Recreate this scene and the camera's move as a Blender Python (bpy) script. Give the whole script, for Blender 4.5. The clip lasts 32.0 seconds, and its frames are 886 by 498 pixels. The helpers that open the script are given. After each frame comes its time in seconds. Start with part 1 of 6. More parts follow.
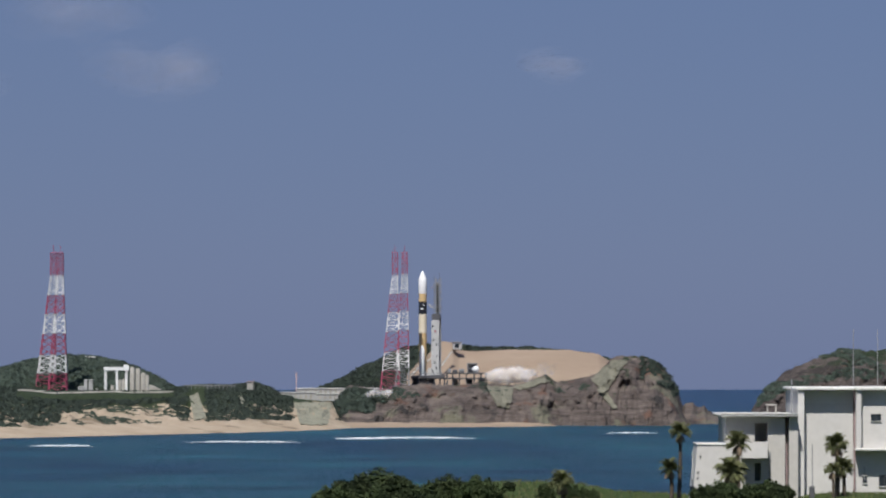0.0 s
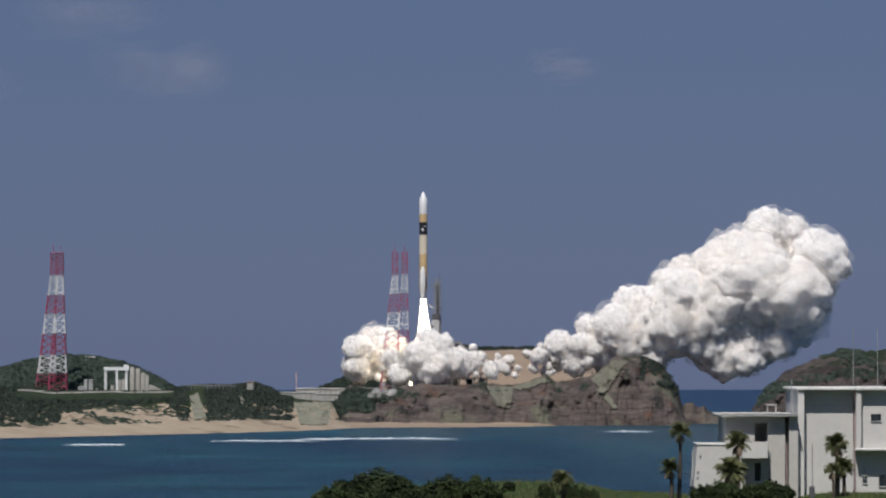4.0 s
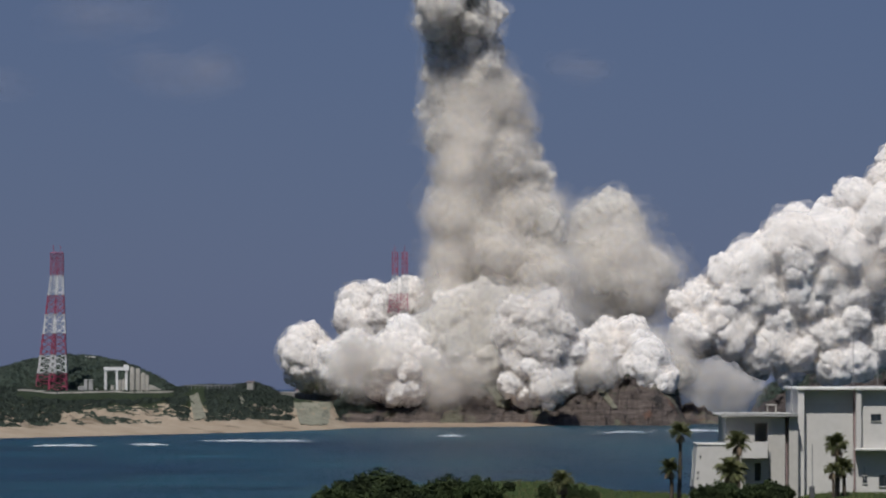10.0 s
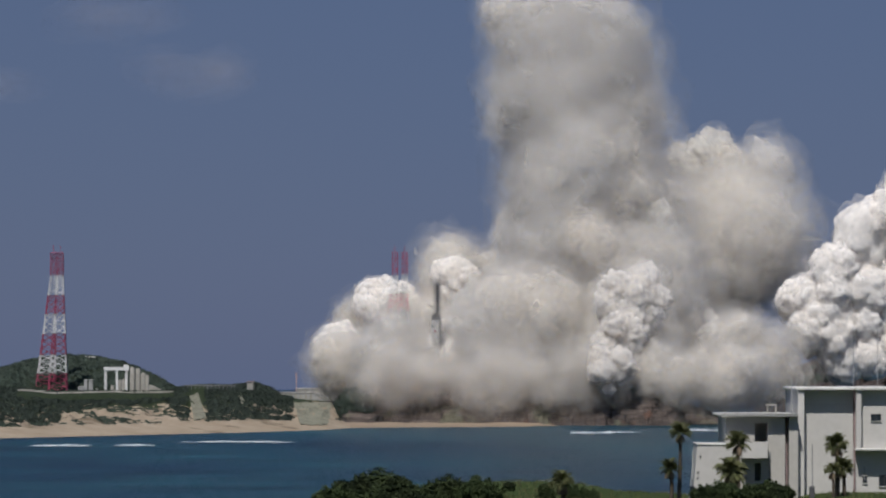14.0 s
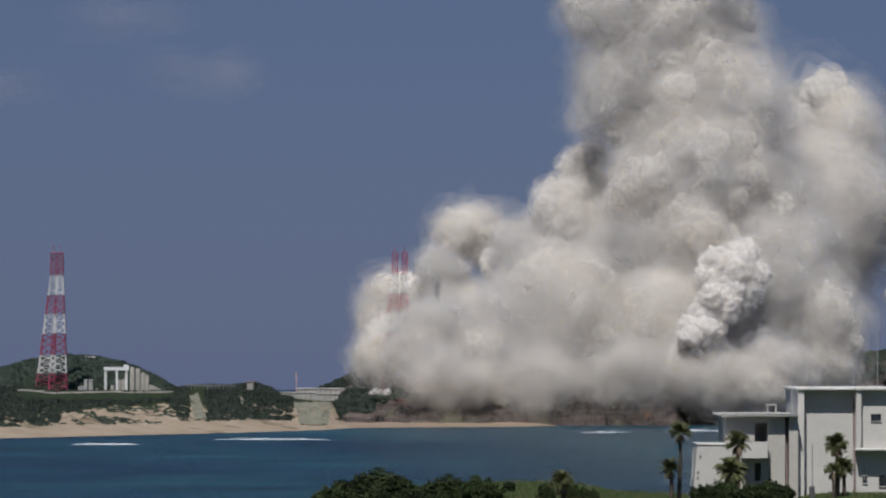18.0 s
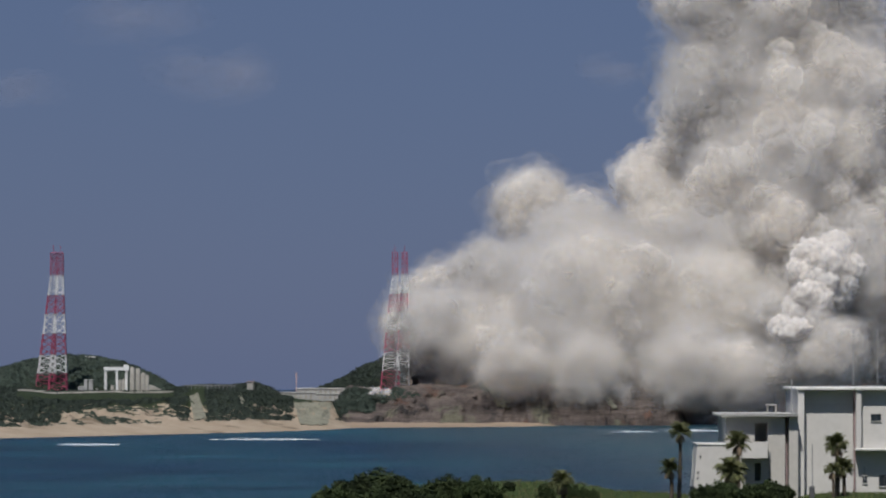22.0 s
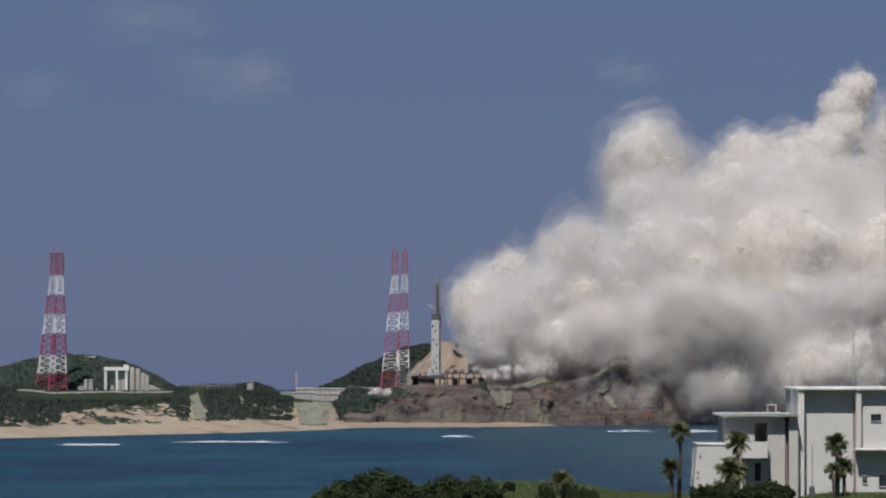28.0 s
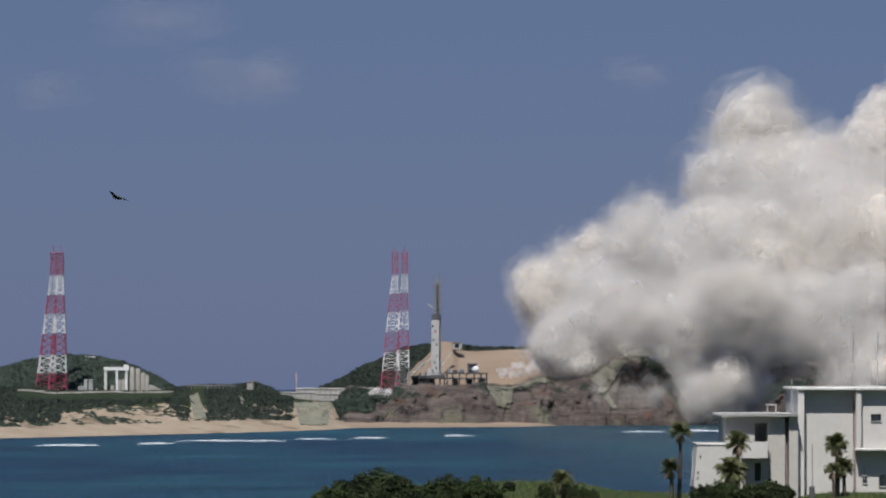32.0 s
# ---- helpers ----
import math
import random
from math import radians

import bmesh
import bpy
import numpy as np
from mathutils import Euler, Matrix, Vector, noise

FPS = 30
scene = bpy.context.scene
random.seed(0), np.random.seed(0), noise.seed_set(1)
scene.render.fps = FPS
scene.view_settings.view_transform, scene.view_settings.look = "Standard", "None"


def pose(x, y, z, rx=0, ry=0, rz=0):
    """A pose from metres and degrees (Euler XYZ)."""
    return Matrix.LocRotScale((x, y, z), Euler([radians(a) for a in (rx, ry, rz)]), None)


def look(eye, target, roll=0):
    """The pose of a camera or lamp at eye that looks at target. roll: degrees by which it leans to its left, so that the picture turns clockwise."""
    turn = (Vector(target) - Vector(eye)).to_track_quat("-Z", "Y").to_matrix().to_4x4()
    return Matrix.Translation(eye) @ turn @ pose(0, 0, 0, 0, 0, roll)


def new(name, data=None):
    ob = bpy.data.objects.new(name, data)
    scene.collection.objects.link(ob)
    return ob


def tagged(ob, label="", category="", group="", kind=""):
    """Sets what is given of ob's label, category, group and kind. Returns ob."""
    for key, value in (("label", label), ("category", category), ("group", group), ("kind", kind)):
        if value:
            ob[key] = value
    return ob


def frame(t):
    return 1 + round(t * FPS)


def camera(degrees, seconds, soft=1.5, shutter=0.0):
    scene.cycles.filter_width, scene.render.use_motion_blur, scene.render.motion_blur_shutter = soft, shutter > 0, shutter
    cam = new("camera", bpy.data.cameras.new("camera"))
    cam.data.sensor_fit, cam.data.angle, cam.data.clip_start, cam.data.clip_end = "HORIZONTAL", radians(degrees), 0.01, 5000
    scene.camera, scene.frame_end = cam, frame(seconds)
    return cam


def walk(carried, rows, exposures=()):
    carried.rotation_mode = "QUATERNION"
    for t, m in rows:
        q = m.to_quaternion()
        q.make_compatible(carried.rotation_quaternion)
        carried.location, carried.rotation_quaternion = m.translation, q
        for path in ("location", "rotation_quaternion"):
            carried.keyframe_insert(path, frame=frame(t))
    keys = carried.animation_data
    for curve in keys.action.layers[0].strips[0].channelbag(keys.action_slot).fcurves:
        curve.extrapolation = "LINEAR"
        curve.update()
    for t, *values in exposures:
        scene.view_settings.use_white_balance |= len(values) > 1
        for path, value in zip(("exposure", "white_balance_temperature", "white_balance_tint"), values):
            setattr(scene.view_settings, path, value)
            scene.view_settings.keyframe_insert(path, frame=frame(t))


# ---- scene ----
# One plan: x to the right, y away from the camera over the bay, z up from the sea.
EYE_Z = 32.0          # camera on a grassy bluff above the bay
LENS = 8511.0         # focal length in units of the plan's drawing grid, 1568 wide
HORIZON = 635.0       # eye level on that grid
FOV = 2 * math.degrees(math.atan(784.0 / LENS))
TILT = math.degrees(math.atan((HORIZON - 441.0) / LENS))

cam = camera(FOV, 32.0, soft=2.3)
scene.cycles.transparent_max_bounces = 112
scene.cycles.max_bounces = 14
scene.cycles.diffuse_bounces = 12
scene.cycles.transmission_bounces = 12
STAND = pose(0, 0, EYE_Z, 90 + TILT, 0, 0)
walk(cam, [(0.0, STAND), (32.0, STAND)],
     exposures=[(0.0, -0.22), (2.0, -0.27), (3.0, -0.35), (3.5, -0.5), (5.5, -0.85), (8.0, -0.82), (11.0, -0.82), (14.0, -0.8),
                (19.0, -0.74), (23.0, -0.68), (28.0, -0.58), (32.0, -0.46)])


def K(d):
    """Metres per grid unit at the distance d."""
    return d / LENS


def P(u, v, d):
    """The place on the line of sight through grid point (u, v), at the distance d."""
    return Vector(((u - 784.0) * K(d), d, EYE_Z - (v - HORIZON) * K(d)))


# ---- light ----
SUN_EL, SUN_AZ = 55.0, 194.0      # azimuth clockwise from +y: behind the camera, a little to its left
world = bpy.data.worlds.new("world")
scene.world = world
world.use_nodes = True
wt = world.node_tree
sky = wt.nodes.new("ShaderNodeTexSky")
sky.sky_type = "NISHITA"
sky.sun_disc = False
sky.sun_elevation = radians(SUN_EL)
sky.sun_rotation = radians(SUN_AZ)
sky.altitude = 0
sky.air_density = 1.0
sky.dust_density = 0.3
sky.ozone_density = 3.0
# hazy blue marine air thickens the lower sky
haze = wt.nodes.new("ShaderNodeMix")
haze.data_type = "RGBA"
haze.inputs[0].default_value = 0.8
haze.inputs[7].default_value = (1.84, 2.8, 6.1, 1)
wt.links.new(sky.outputs[0], haze.inputs[6])
wt.links.new(haze.outputs[2], wt.nodes["Background"].inputs[0])
wt.nodes["Background"].inputs[1].default_value = 0.065
sun = new("sun", bpy.data.lights.new("sun", "SUN"))
sun.data.energy, sun.data.angle, sun.data.color = 6.2, radians(0.6), (0.985, 0.957, 0.915)
_az, _el = radians(SUN_AZ), radians(SUN_EL)
sun.matrix_world = look((math.sin(_az) * math.cos(_el) * 300, math.cos(_az) * math.cos(_el) * 300, math.sin(_el) * 300 + 30), (0, 0, 30))


# ---- materials ----
def node(t, kind, **values):
    n = t.nodes.new(kind)
    for key, value in values.items():
        n.inputs[key.replace("_", " ")].default_value = value
    return n


def mat(name, c1, c2, scale, rough=0.9, bump=0.3, dist=0.3, metal=0.0, fine=8.0, rand=0.12, spec=0.3):
    """A surface of two colours mixed by noise at two scales (metres), with relief and a shift of tone from piece to piece."""
    m = bpy.data.materials.new(name)
    m.use_nodes = True
    t = m.node_tree
    b = t.nodes["Principled BSDF"]
    geo = t.nodes.new("ShaderNodeTexCoord")
    info = t.nodes.new("ShaderNodeObjectInfo")
    big = node(t, "ShaderNodeTexNoise", Scale=1.0 / scale, Detail=5.0, Roughness=0.6)
    small = node(t, "ShaderNodeTexNoise", Scale=fine / scale, Detail=4.0)
    for n in (big, small):
        t.links.new(geo.outputs["Object"], n.inputs["Vector"])
    mid = t.nodes.new("ShaderNodeMath")
    mid.operation = "MULTIPLY_ADD"
    t.links.new(small.outputs[0], mid.inputs[0])
    mid.inputs[1].default_value = 0.45
    t.links.new(big.outputs[0], mid.inputs[2])
    ramp = t.nodes.new("ShaderNodeValToRGB")
    ramp.color_ramp.elements[0].position, ramp.color_ramp.elements[0].color = 0.5, (*c1, 1)
    ramp.color_ramp.elements[1].position, ramp.color_ramp.elements[1].color = 0.95, (*c2, 1)
    t.links.new(mid.outputs[0], ramp.inputs[0])
    hsv = t.nodes.new("ShaderNodeHueSaturation")
    var = node(t, "ShaderNodeMapRange", From_Min=0.0, From_Max=1.0, To_Min=1.0 - rand, To_Max=1.0 + rand)
    t.links.new(info.outputs["Random"], var.inputs[0])
    t.links.new(var.outputs[0], hsv.inputs["Value"])
    t.links.new(ramp.outputs[0], hsv.inputs["Color"])
    t.links.new(hsv.outputs[0], b.inputs["Base Color"])
    b.inputs["Roughness"].default_value = rough
    b.inputs["Metallic"].default_value = metal
    b.inputs["Specular IOR Level"].default_value = spec
    if bump:
        bp = node(t, "ShaderNodeBump", Strength=bump, Distance=dist)
        t.links.new(small.outputs[0], bp.inputs["Height"])
        t.links.new(bp.outputs[0], b.inputs["Normal"])
    return m


def ground_mat(name, layers, grass, cover, noise_scale, strata=0.0, bump=0.6, dist=1.0, accents=()):
    """Rock or sand (two tones, optional level strata) with plant cover where noise and height allow. cover: z low, z high, noise weight, slope weight."""
    m = bpy.data.materials.new(name)
    m.use_nodes = True
    t = m.node_tree
    b = t.nodes["Principled BSDF"]
    geo = t.nodes.new("ShaderNodeNewGeometry")
    big = node(t, "ShaderNodeTexNoise", Scale=1.0 / noise_scale, Detail=6.0, Roughness=0.65)
    small = node(t, "ShaderNodeTexNoise", Scale=7.0 / noise_scale, Detail=5.0, Roughness=0.7)
    for n in (big, small):
        t.links.new(geo.outputs["Position"], n.inputs["Vector"])
    base = t.nodes.new("ShaderNodeValToRGB")
    els = base.color_ramp.elements
    els[0].position, els[0].color = 0.32, (*layers[0], 1)
    els[1].position, els[1].color = 0.68, (*layers[1], 1)
    src = big.outputs[0]
    if strata:
        sep = t.nodes.new("ShaderNodeSeparateXYZ")
        t.links.new(geo.outputs["Position"], sep.inputs[0])
        mp = t.nodes.new("ShaderNodeMapping")
        mp.inputs["Rotation"].default_value = (0, radians(14), 0)
        mp.inputs["Scale"].default_value = (0.06, 0.06, 0.4)
        t.links.new(geo.outputs["Position"], mp.inputs[0])
        st = node(t, "ShaderNodeTexNoise", Scale=strata, Detail=5.0, Roughness=0.7)
        t.links.new(mp.outputs[0], st.inputs["Vector"])
        mixs = t.nodes.new("ShaderNodeMath")
        mixs.operation = "MULTIPLY_ADD"
        t.links.new(st.outputs[0], mixs.inputs[0])
        mixs.inputs[1].default_value = 0.9
        half = t.nodes.new("ShaderNodeMath")
        half.operation = "MULTIPLY_ADD"
        t.links.new(big.outputs[0], half.inputs[0])
        half.inputs[1].default_value, half.inputs[2].default_value = 0.6, -0.25
        t.links.new(half.outputs[0], mixs.inputs[2])
        src = mixs.outputs[0]
    t.links.new(src, base.inputs[0])
    rock = base.outputs[0]
    for n, (tint, share) in enumerate(accents):     # beds of other rock, and near-black patches painting the shade of caves
        bed_or_shade = node(t, "ShaderNodeTexNoise", Scale=(0.75 + 0.3 * n) / noise_scale, Detail=5.0, Roughness=0.6)
        mpa = t.nodes.new("ShaderNodeMapping")
        mpa.inputs["Location"].default_value = (31.0 * (n + 1), 17.0, 7.0 * n)
        t.links.new(geo.outputs["Position"], mpa.inputs[0])
        t.links.new(mpa.outputs[0], bed_or_shade.inputs["Vector"])
        cut = node(t, "ShaderNodeMapRange", From_Min=share, From_Max=share + 0.07, To_Min=0.0, To_Max=0.85)
        t.links.new(bed_or_shade.outputs[0], cut.inputs[0])
        mixa = t.nodes.new("ShaderNodeMix")
        mixa.data_type = "RGBA"
        t.links.new(cut.outputs[0], mixa.inputs[0])
        t.links.new(rock, mixa.inputs[6])
        mixa.inputs[7].default_value = (*tint, 1)
        rock = mixa.outputs[2]
    green = t.nodes.new("ShaderNodeValToRGB")
    ge = green.color_ramp.elements
    ge[0].position, ge[0].color = 0.35, (*grass[0], 1)
    ge[1].position, ge[1].color = 0.7, (*grass[1], 1)
    t.links.new(small.outputs[0], green.inputs[0])
    pos = t.nodes.new("ShaderNodeSeparateXYZ")
    t.links.new(geo.outputs["Position"], pos.inputs[0])
    nor = t.nodes.new("ShaderNodeSeparateXYZ")
    t.links.new(geo.outputs["Normal"], nor.inputs[0])
    z0, z1, wn, ws = cover
    lift = node(t, "ShaderNodeMapRange", From_Min=z0, From_Max=z1, To_Min=0.0, To_Max=1.0)
    lift.clamp = False
    t.links.new(pos.outputs["Z"], lift.inputs[0])
    a = t.nodes.new("ShaderNodeMath")
    a.operation = "MULTIPLY_ADD"
    patch = node(t, "ShaderNodeTexNoise", Scale=1.7 / noise_scale, Detail=5.0, Roughness=0.6)
    t.links.new(geo.outputs["Position"], patch.inputs["Vector"])
    cen = t.nodes.new("ShaderNodeMath")
    cen.operation = "SUBTRACT"
    t.links.new(patch.outputs[0], cen.inputs[0])
    cen.inputs[1].default_value = 0.5
    t.links.new(cen.outputs[0], a.inputs[0])
    a.inputs[1].default_value = wn
    t.links.new(lift.outputs[0], a.inputs[2])
    s = t.nodes.new("ShaderNodeMath")
    s.operation = "MULTIPLY_ADD"
    t.links.new(nor.outputs["Z"], s.inputs[0])
    s.inputs[1].default_value = ws
    t.links.new(a.outputs[0], s.inputs[2])
    edge = node(t, "ShaderNodeMapRange", From_Min=0.42, From_Max=0.58, To_Min=0.0, To_Max=1.0)
    t.links.new(s.outputs[0], edge.inputs[0])
    mx = t.nodes.new("ShaderNodeMix")
    mx.data_type = "RGBA"
    t.links.new(edge.outputs[0], mx.inputs[0])
    t.links.new(rock, mx.inputs[6])
    t.links.new(green.outputs[0], mx.inputs[7])
    t.links.new(mx.outputs[2], b.inputs["Base Color"])
    b.inputs["Roughness"].default_value = 0.95
    b.inputs["Specular IOR Level"].default_value = 0.15
    bp = node(t, "ShaderNodeBump", Strength=bump, Distance=dist)
    t.links.new(small.outputs[0], bp.inputs["Height"])
    t.links.new(bp.outputs[0], b.inputs["Normal"])
    return m


def sea_mat():
    m = bpy.data.materials.new("sea_water")
    m.use_nodes = True
    t = m.node_tree
    b = t.nodes["Principled BSDF"]
    geo = t.nodes.new("ShaderNodeNewGeometry")
    mp = t.nodes.new("ShaderNodeMapping")
    mp.inputs["Scale"].default_value = (0.006, 0.002, 1.0)
    t.links.new(geo.outputs["Position"], mp.inputs[0])
    band = node(t, "ShaderNodeTexNoise", Scale=1.6, Detail=5.0, Roughness=0.6)
    t.links.new(mp.outputs[0], band.inputs["Vector"])
    ramp = t.nodes.new("ShaderNodeValToRGB")
    e = ramp.color_ramp.elements
    e[0].position, e[0].color = 0.38, (0.008, 0.036, 0.064, 1)
    e[1].position, e[1].color = 0.64, (0.017, 0.080, 0.104, 1)
    t.links.new(band.outputs[0], ramp.inputs[0])
    # the base colour turns bluer with distance beyond the bay
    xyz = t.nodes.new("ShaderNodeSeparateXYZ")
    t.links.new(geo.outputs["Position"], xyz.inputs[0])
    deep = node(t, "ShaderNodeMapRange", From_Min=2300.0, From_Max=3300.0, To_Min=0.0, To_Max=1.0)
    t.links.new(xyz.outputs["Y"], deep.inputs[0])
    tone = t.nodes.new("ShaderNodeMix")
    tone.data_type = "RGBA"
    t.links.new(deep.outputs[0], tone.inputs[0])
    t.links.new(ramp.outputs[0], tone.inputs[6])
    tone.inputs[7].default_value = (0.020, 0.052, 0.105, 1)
    # streaks of wind and low swell
    ms = t.nodes.new("ShaderNodeMapping")
    ms.inputs["Scale"].default_value = (0.010, 0.020, 1.0)
    t.links.new(geo.outputs["Position"], ms.inputs[0])
    lines = node(t, "ShaderNodeTexNoise", Scale=1.0, Detail=7.0, Roughness=0.72)
    t.links.new(ms.outputs[0], lines.inputs["Vector"])
    shade = node(t, "ShaderNodeMapRange", From_Min=0.3, From_Max=0.7, To_Min=0.35, To_Max=1.35)
    t.links.new(lines.outputs[0], shade.inputs[0])
    worn = t.nodes.new("ShaderNodeMix")
    worn.data_type, worn.blend_type = "RGBA", "MULTIPLY"
    worn.inputs[0].default_value = 1.0
    t.links.new(tone.outputs[2], worn.inputs[6])
    t.links.new(shade.outputs[0], worn.inputs[7])
    t.links.new(worn.outputs[2], b.inputs["Base Color"])
    b.inputs["Roughness"].default_value = 0.35
    b.inputs["IOR"].default_value = 1.33
    b.inputs["Specular IOR Level"].default_value = 0.35
    w1 = node(t, "ShaderNodeTexNoise", Scale=0.22, Detail=4.0)
    w2 = node(t, "ShaderNodeTexNoise", Scale=0.9, Detail=3.0)
    ad = t.nodes.new("ShaderNodeMath")
    for w in (w1, w2):
        t.links.new(geo.outputs["Position"], w.inputs["Vector"])
    ad.operation = "ADD"
    t.links.new(w1.outputs[0], ad.inputs[0])
    t.links.new(w2.outputs[0], ad.inputs[1])
    bp = node(t, "ShaderNodeBump", Strength=1.0, Distance=1.6)
    t.links.new(ad.outputs[0], bp.inputs["Height"])
    t.links.new(bp.outputs[0], b.inputs["Normal"])
    return m


def smoke_mat(name, c1, c2, size, dense=0.7, through_light=0.4, relief=0.5, fray=0.5, wisps=3.5, even=0.15, heads=0.0):
    """Dense exhaust: pale, scattering light on through its edges; even: how little the light's slant counts, as in a cloud of drops."""
    m = bpy.data.materials.new(name)
    m.use_nodes = True
    t = m.node_tree
    t.nodes.remove(t.nodes["Principled BSDF"])
    out = t.nodes["Material Output"]
    geo = t.nodes.new("ShaderNodeTexCoord")
    big = node(t, "ShaderNodeTexNoise", Scale=1.4, Detail=2.0)
    fine = node(t, "ShaderNodeTexNoise", Scale=wisps, Detail=4.0, Roughness=0.62)
    for n in (big, fine):
        t.links.new(geo.outputs["Object"], n.inputs["Vector"])
    info = t.nodes.new("ShaderNodeObjectInfo")
    add = t.nodes.new("ShaderNodeMath")
    add.operation = "MULTIPLY_ADD"
    t.links.new(info.outputs["Random"], add.inputs[0])
    add.inputs[1].default_value = 0.5
    t.links.new(big.outputs[0], add.inputs[2])
    ramp = t.nodes.new("ShaderNodeValToRGB")
    e = ramp.color_ramp.elements
    e[0].position, e[0].color = 0.4, (*c1, 1)
    e[1].position, e[1].color = 1.0, (*c2, 1)
    t.links.new(add.outputs[0], ramp.inputs[0])
    # knobbly relief: round heads over fine wisps
    if relief:
        height = fine.outputs[0]
        if heads:
            head = node(t, "ShaderNodeTexVoronoi", Scale=3.2)
            t.links.new(geo.outputs["Object"], head.inputs["Vector"])
            pile = t.nodes.new("ShaderNodeMath")
            pile.operation = "MULTIPLY_ADD"
            t.links.new(head.outputs["Distance"], pile.inputs[0])
            pile.inputs[1].default_value = -heads
            t.links.new(height, pile.inputs[2])
            height = pile.outputs[0]
        bp = node(t, "ShaderNodeBump", Strength=relief, Distance=size)
        t.links.new(height, bp.inputs["Height"])
        bent = bp.outputs[0]
    else:
        bent = t.nodes.new("ShaderNodeNewGeometry").outputs["Normal"]
    dif = node(t, "ShaderNodeBsdfDiffuse", Roughness=0.5)
    tra = t.nodes.new("ShaderNodeBsdfTranslucent")
    own = t.nodes.new("ShaderNodeVectorMath")
    own.operation = "MULTIPLY_ADD"
    t.links.new(bent, own.inputs[0])
    own.inputs[1].default_value = (1 - even, 1 - even, 1 - even)
    own.inputs[2].default_value = (0.0, -0.68 * even, 0.73 * even)
    unit = t.nodes.new("ShaderNodeVectorMath")
    unit.operation = "NORMALIZE"
    t.links.new(own.outputs[0], unit.inputs[0])
    for n in (dif, tra):
        t.links.new(ramp.outputs[0], n.inputs["Color"])
        t.links.new(unit.outputs[0], n.inputs["Normal"])
    mx = t.nodes.new("ShaderNodeMixShader")
    mx.inputs[0].default_value = through_light
    t.links.new(dif.outputs[0], mx.inputs[1])
    t.links.new(tra.outputs[0], mx.inputs[2])
    clear = t.nodes.new("ShaderNodeBsdfTransparent")
    wisp = node(t, "ShaderNodeMapRange", From_Min=0.35, From_Max=0.65, To_Min=dense * (1 - fray), To_Max=min(1.0, dense * (1 + fray * 0.6)))
    t.links.new(fine.outputs[0], wisp.inputs[0])
    thin = t.nodes.new("ShaderNodeMixShader")
    t.links.new(wisp.outputs[0], thin.inputs[0])
    t.links.new(clear.outputs[0], thin.inputs[1])
    t.links.new(mx.outputs[0], thin.inputs[2])
    t.links.new(thin.outputs[0], out.inputs["Surface"])
    return m


def flame_mat():
    """Burning exhaust: white-hot at the nozzles, orange where it goes out (local z, metres below the nozzles)."""
    m = bpy.data.materials.new("burning_exhaust")
    m.use_nodes = True
    t = m.node_tree
    t.nodes.remove(t.nodes["Principled BSDF"])
    em = t.nodes.new("ShaderNodeEmission")
    tc = t.nodes.new("ShaderNodeTexCoord")
    sep = t.nodes.new("ShaderNodeSeparateXYZ")
    t.links.new(tc.outputs["Object"], sep.inputs[0])
    nz = node(t, "ShaderNodeTexNoise", Scale=0.25, Detail=4.0)
    t.links.new(tc.outputs["Object"], nz.inputs["Vector"])
    ad = t.nodes.new("ShaderNodeMath")
    ad.operation = "MULTIPLY_ADD"
    t.links.new(nz.outputs[0], ad.inputs[0])
    ad.inputs[1].default_value = 14.0
    t.links.new(sep.outputs["Z"], ad.inputs[2])
    mr = node(t, "ShaderNodeMapRange", From_Min=-63.0, From_Max=-2.0, To_Min=0.0, To_Max=1.0)
    t.links.new(ad.outputs[0], mr.inputs[0])
    ramp = t.nodes.new("ShaderNodeValToRGB")
    e = ramp.color_ramp.elements
    e[0].position, e[0].color = 0.0, (1.0, 0.72, 0.52, 1)
    e[1].position, e[1].color = 0.5, (1.0, 0.88, 0.66, 1)
    k = e.new(0.28)
    k.color = (1.0, 0.74, 0.42, 1)
    t.links.new(mr.outputs[0], ramp.inputs[0])
    st = node(t, "ShaderNodeMapRange", From_Min=0.24, From_Max=0.62, To_Min=1.5, To_Max=16.0)
    t.links.new(mr.outputs[0], st.inputs[0])
    t.links.new(ramp.outputs[0], em.inputs[0])
    t.links.new(st.outputs[0], em.inputs[1])
    t.links.new(em.outputs[0], t.nodes["Material Output"].inputs["Surface"])
    return m


M_SEA = sea_mat()
M_FOAM = mat("sea_foam", (0.22, 0.30, 0.35), (0.72, 0.75, 0.76), 9.0, bump=0.8)
M_COAST = ground_mat("coast_sand_and_scrub", ((0.300, 0.236, 0.168), (0.405, 0.334, 0.25)), ((0.018, 0.030, 0.015), (0.042, 0.054, 0.025)), (7.0, 12.5, 3.6, 0.0), 20.0, accents=(((0.13, 0.10, 0.065), 0.60),))
M_SAND = ground_mat("beach_sand", ((0.250, 0.190, 0.138), (0.335, 0.262, 0.19)), ((0.100, 0.075, 0.058), (0.166, 0.124, 0.091)), (20.0, 200.0, 1.0, 0.0), 18.0, bump=0.3)
# the near-black accent paints cave shade; the other accents are rock tones
M_CLIFF = ground_mat("stratified_cliff_rock", ((0.055, 0.045, 0.042), (0.168, 0.138, 0.122)), ((0.016, 0.028, 0.016), (0.036, 0.05, 0.026)), (18.0, 90.0, 1.9, 0.3), 16.0, strata=1.3, bump=1.0, dist=1.6,
                     accents=(((0.155, 0.150, 0.110), 0.56), ((0.135, 0.075, 0.055), 0.60), ((0.030, 0.030, 0.030), 0.58)))
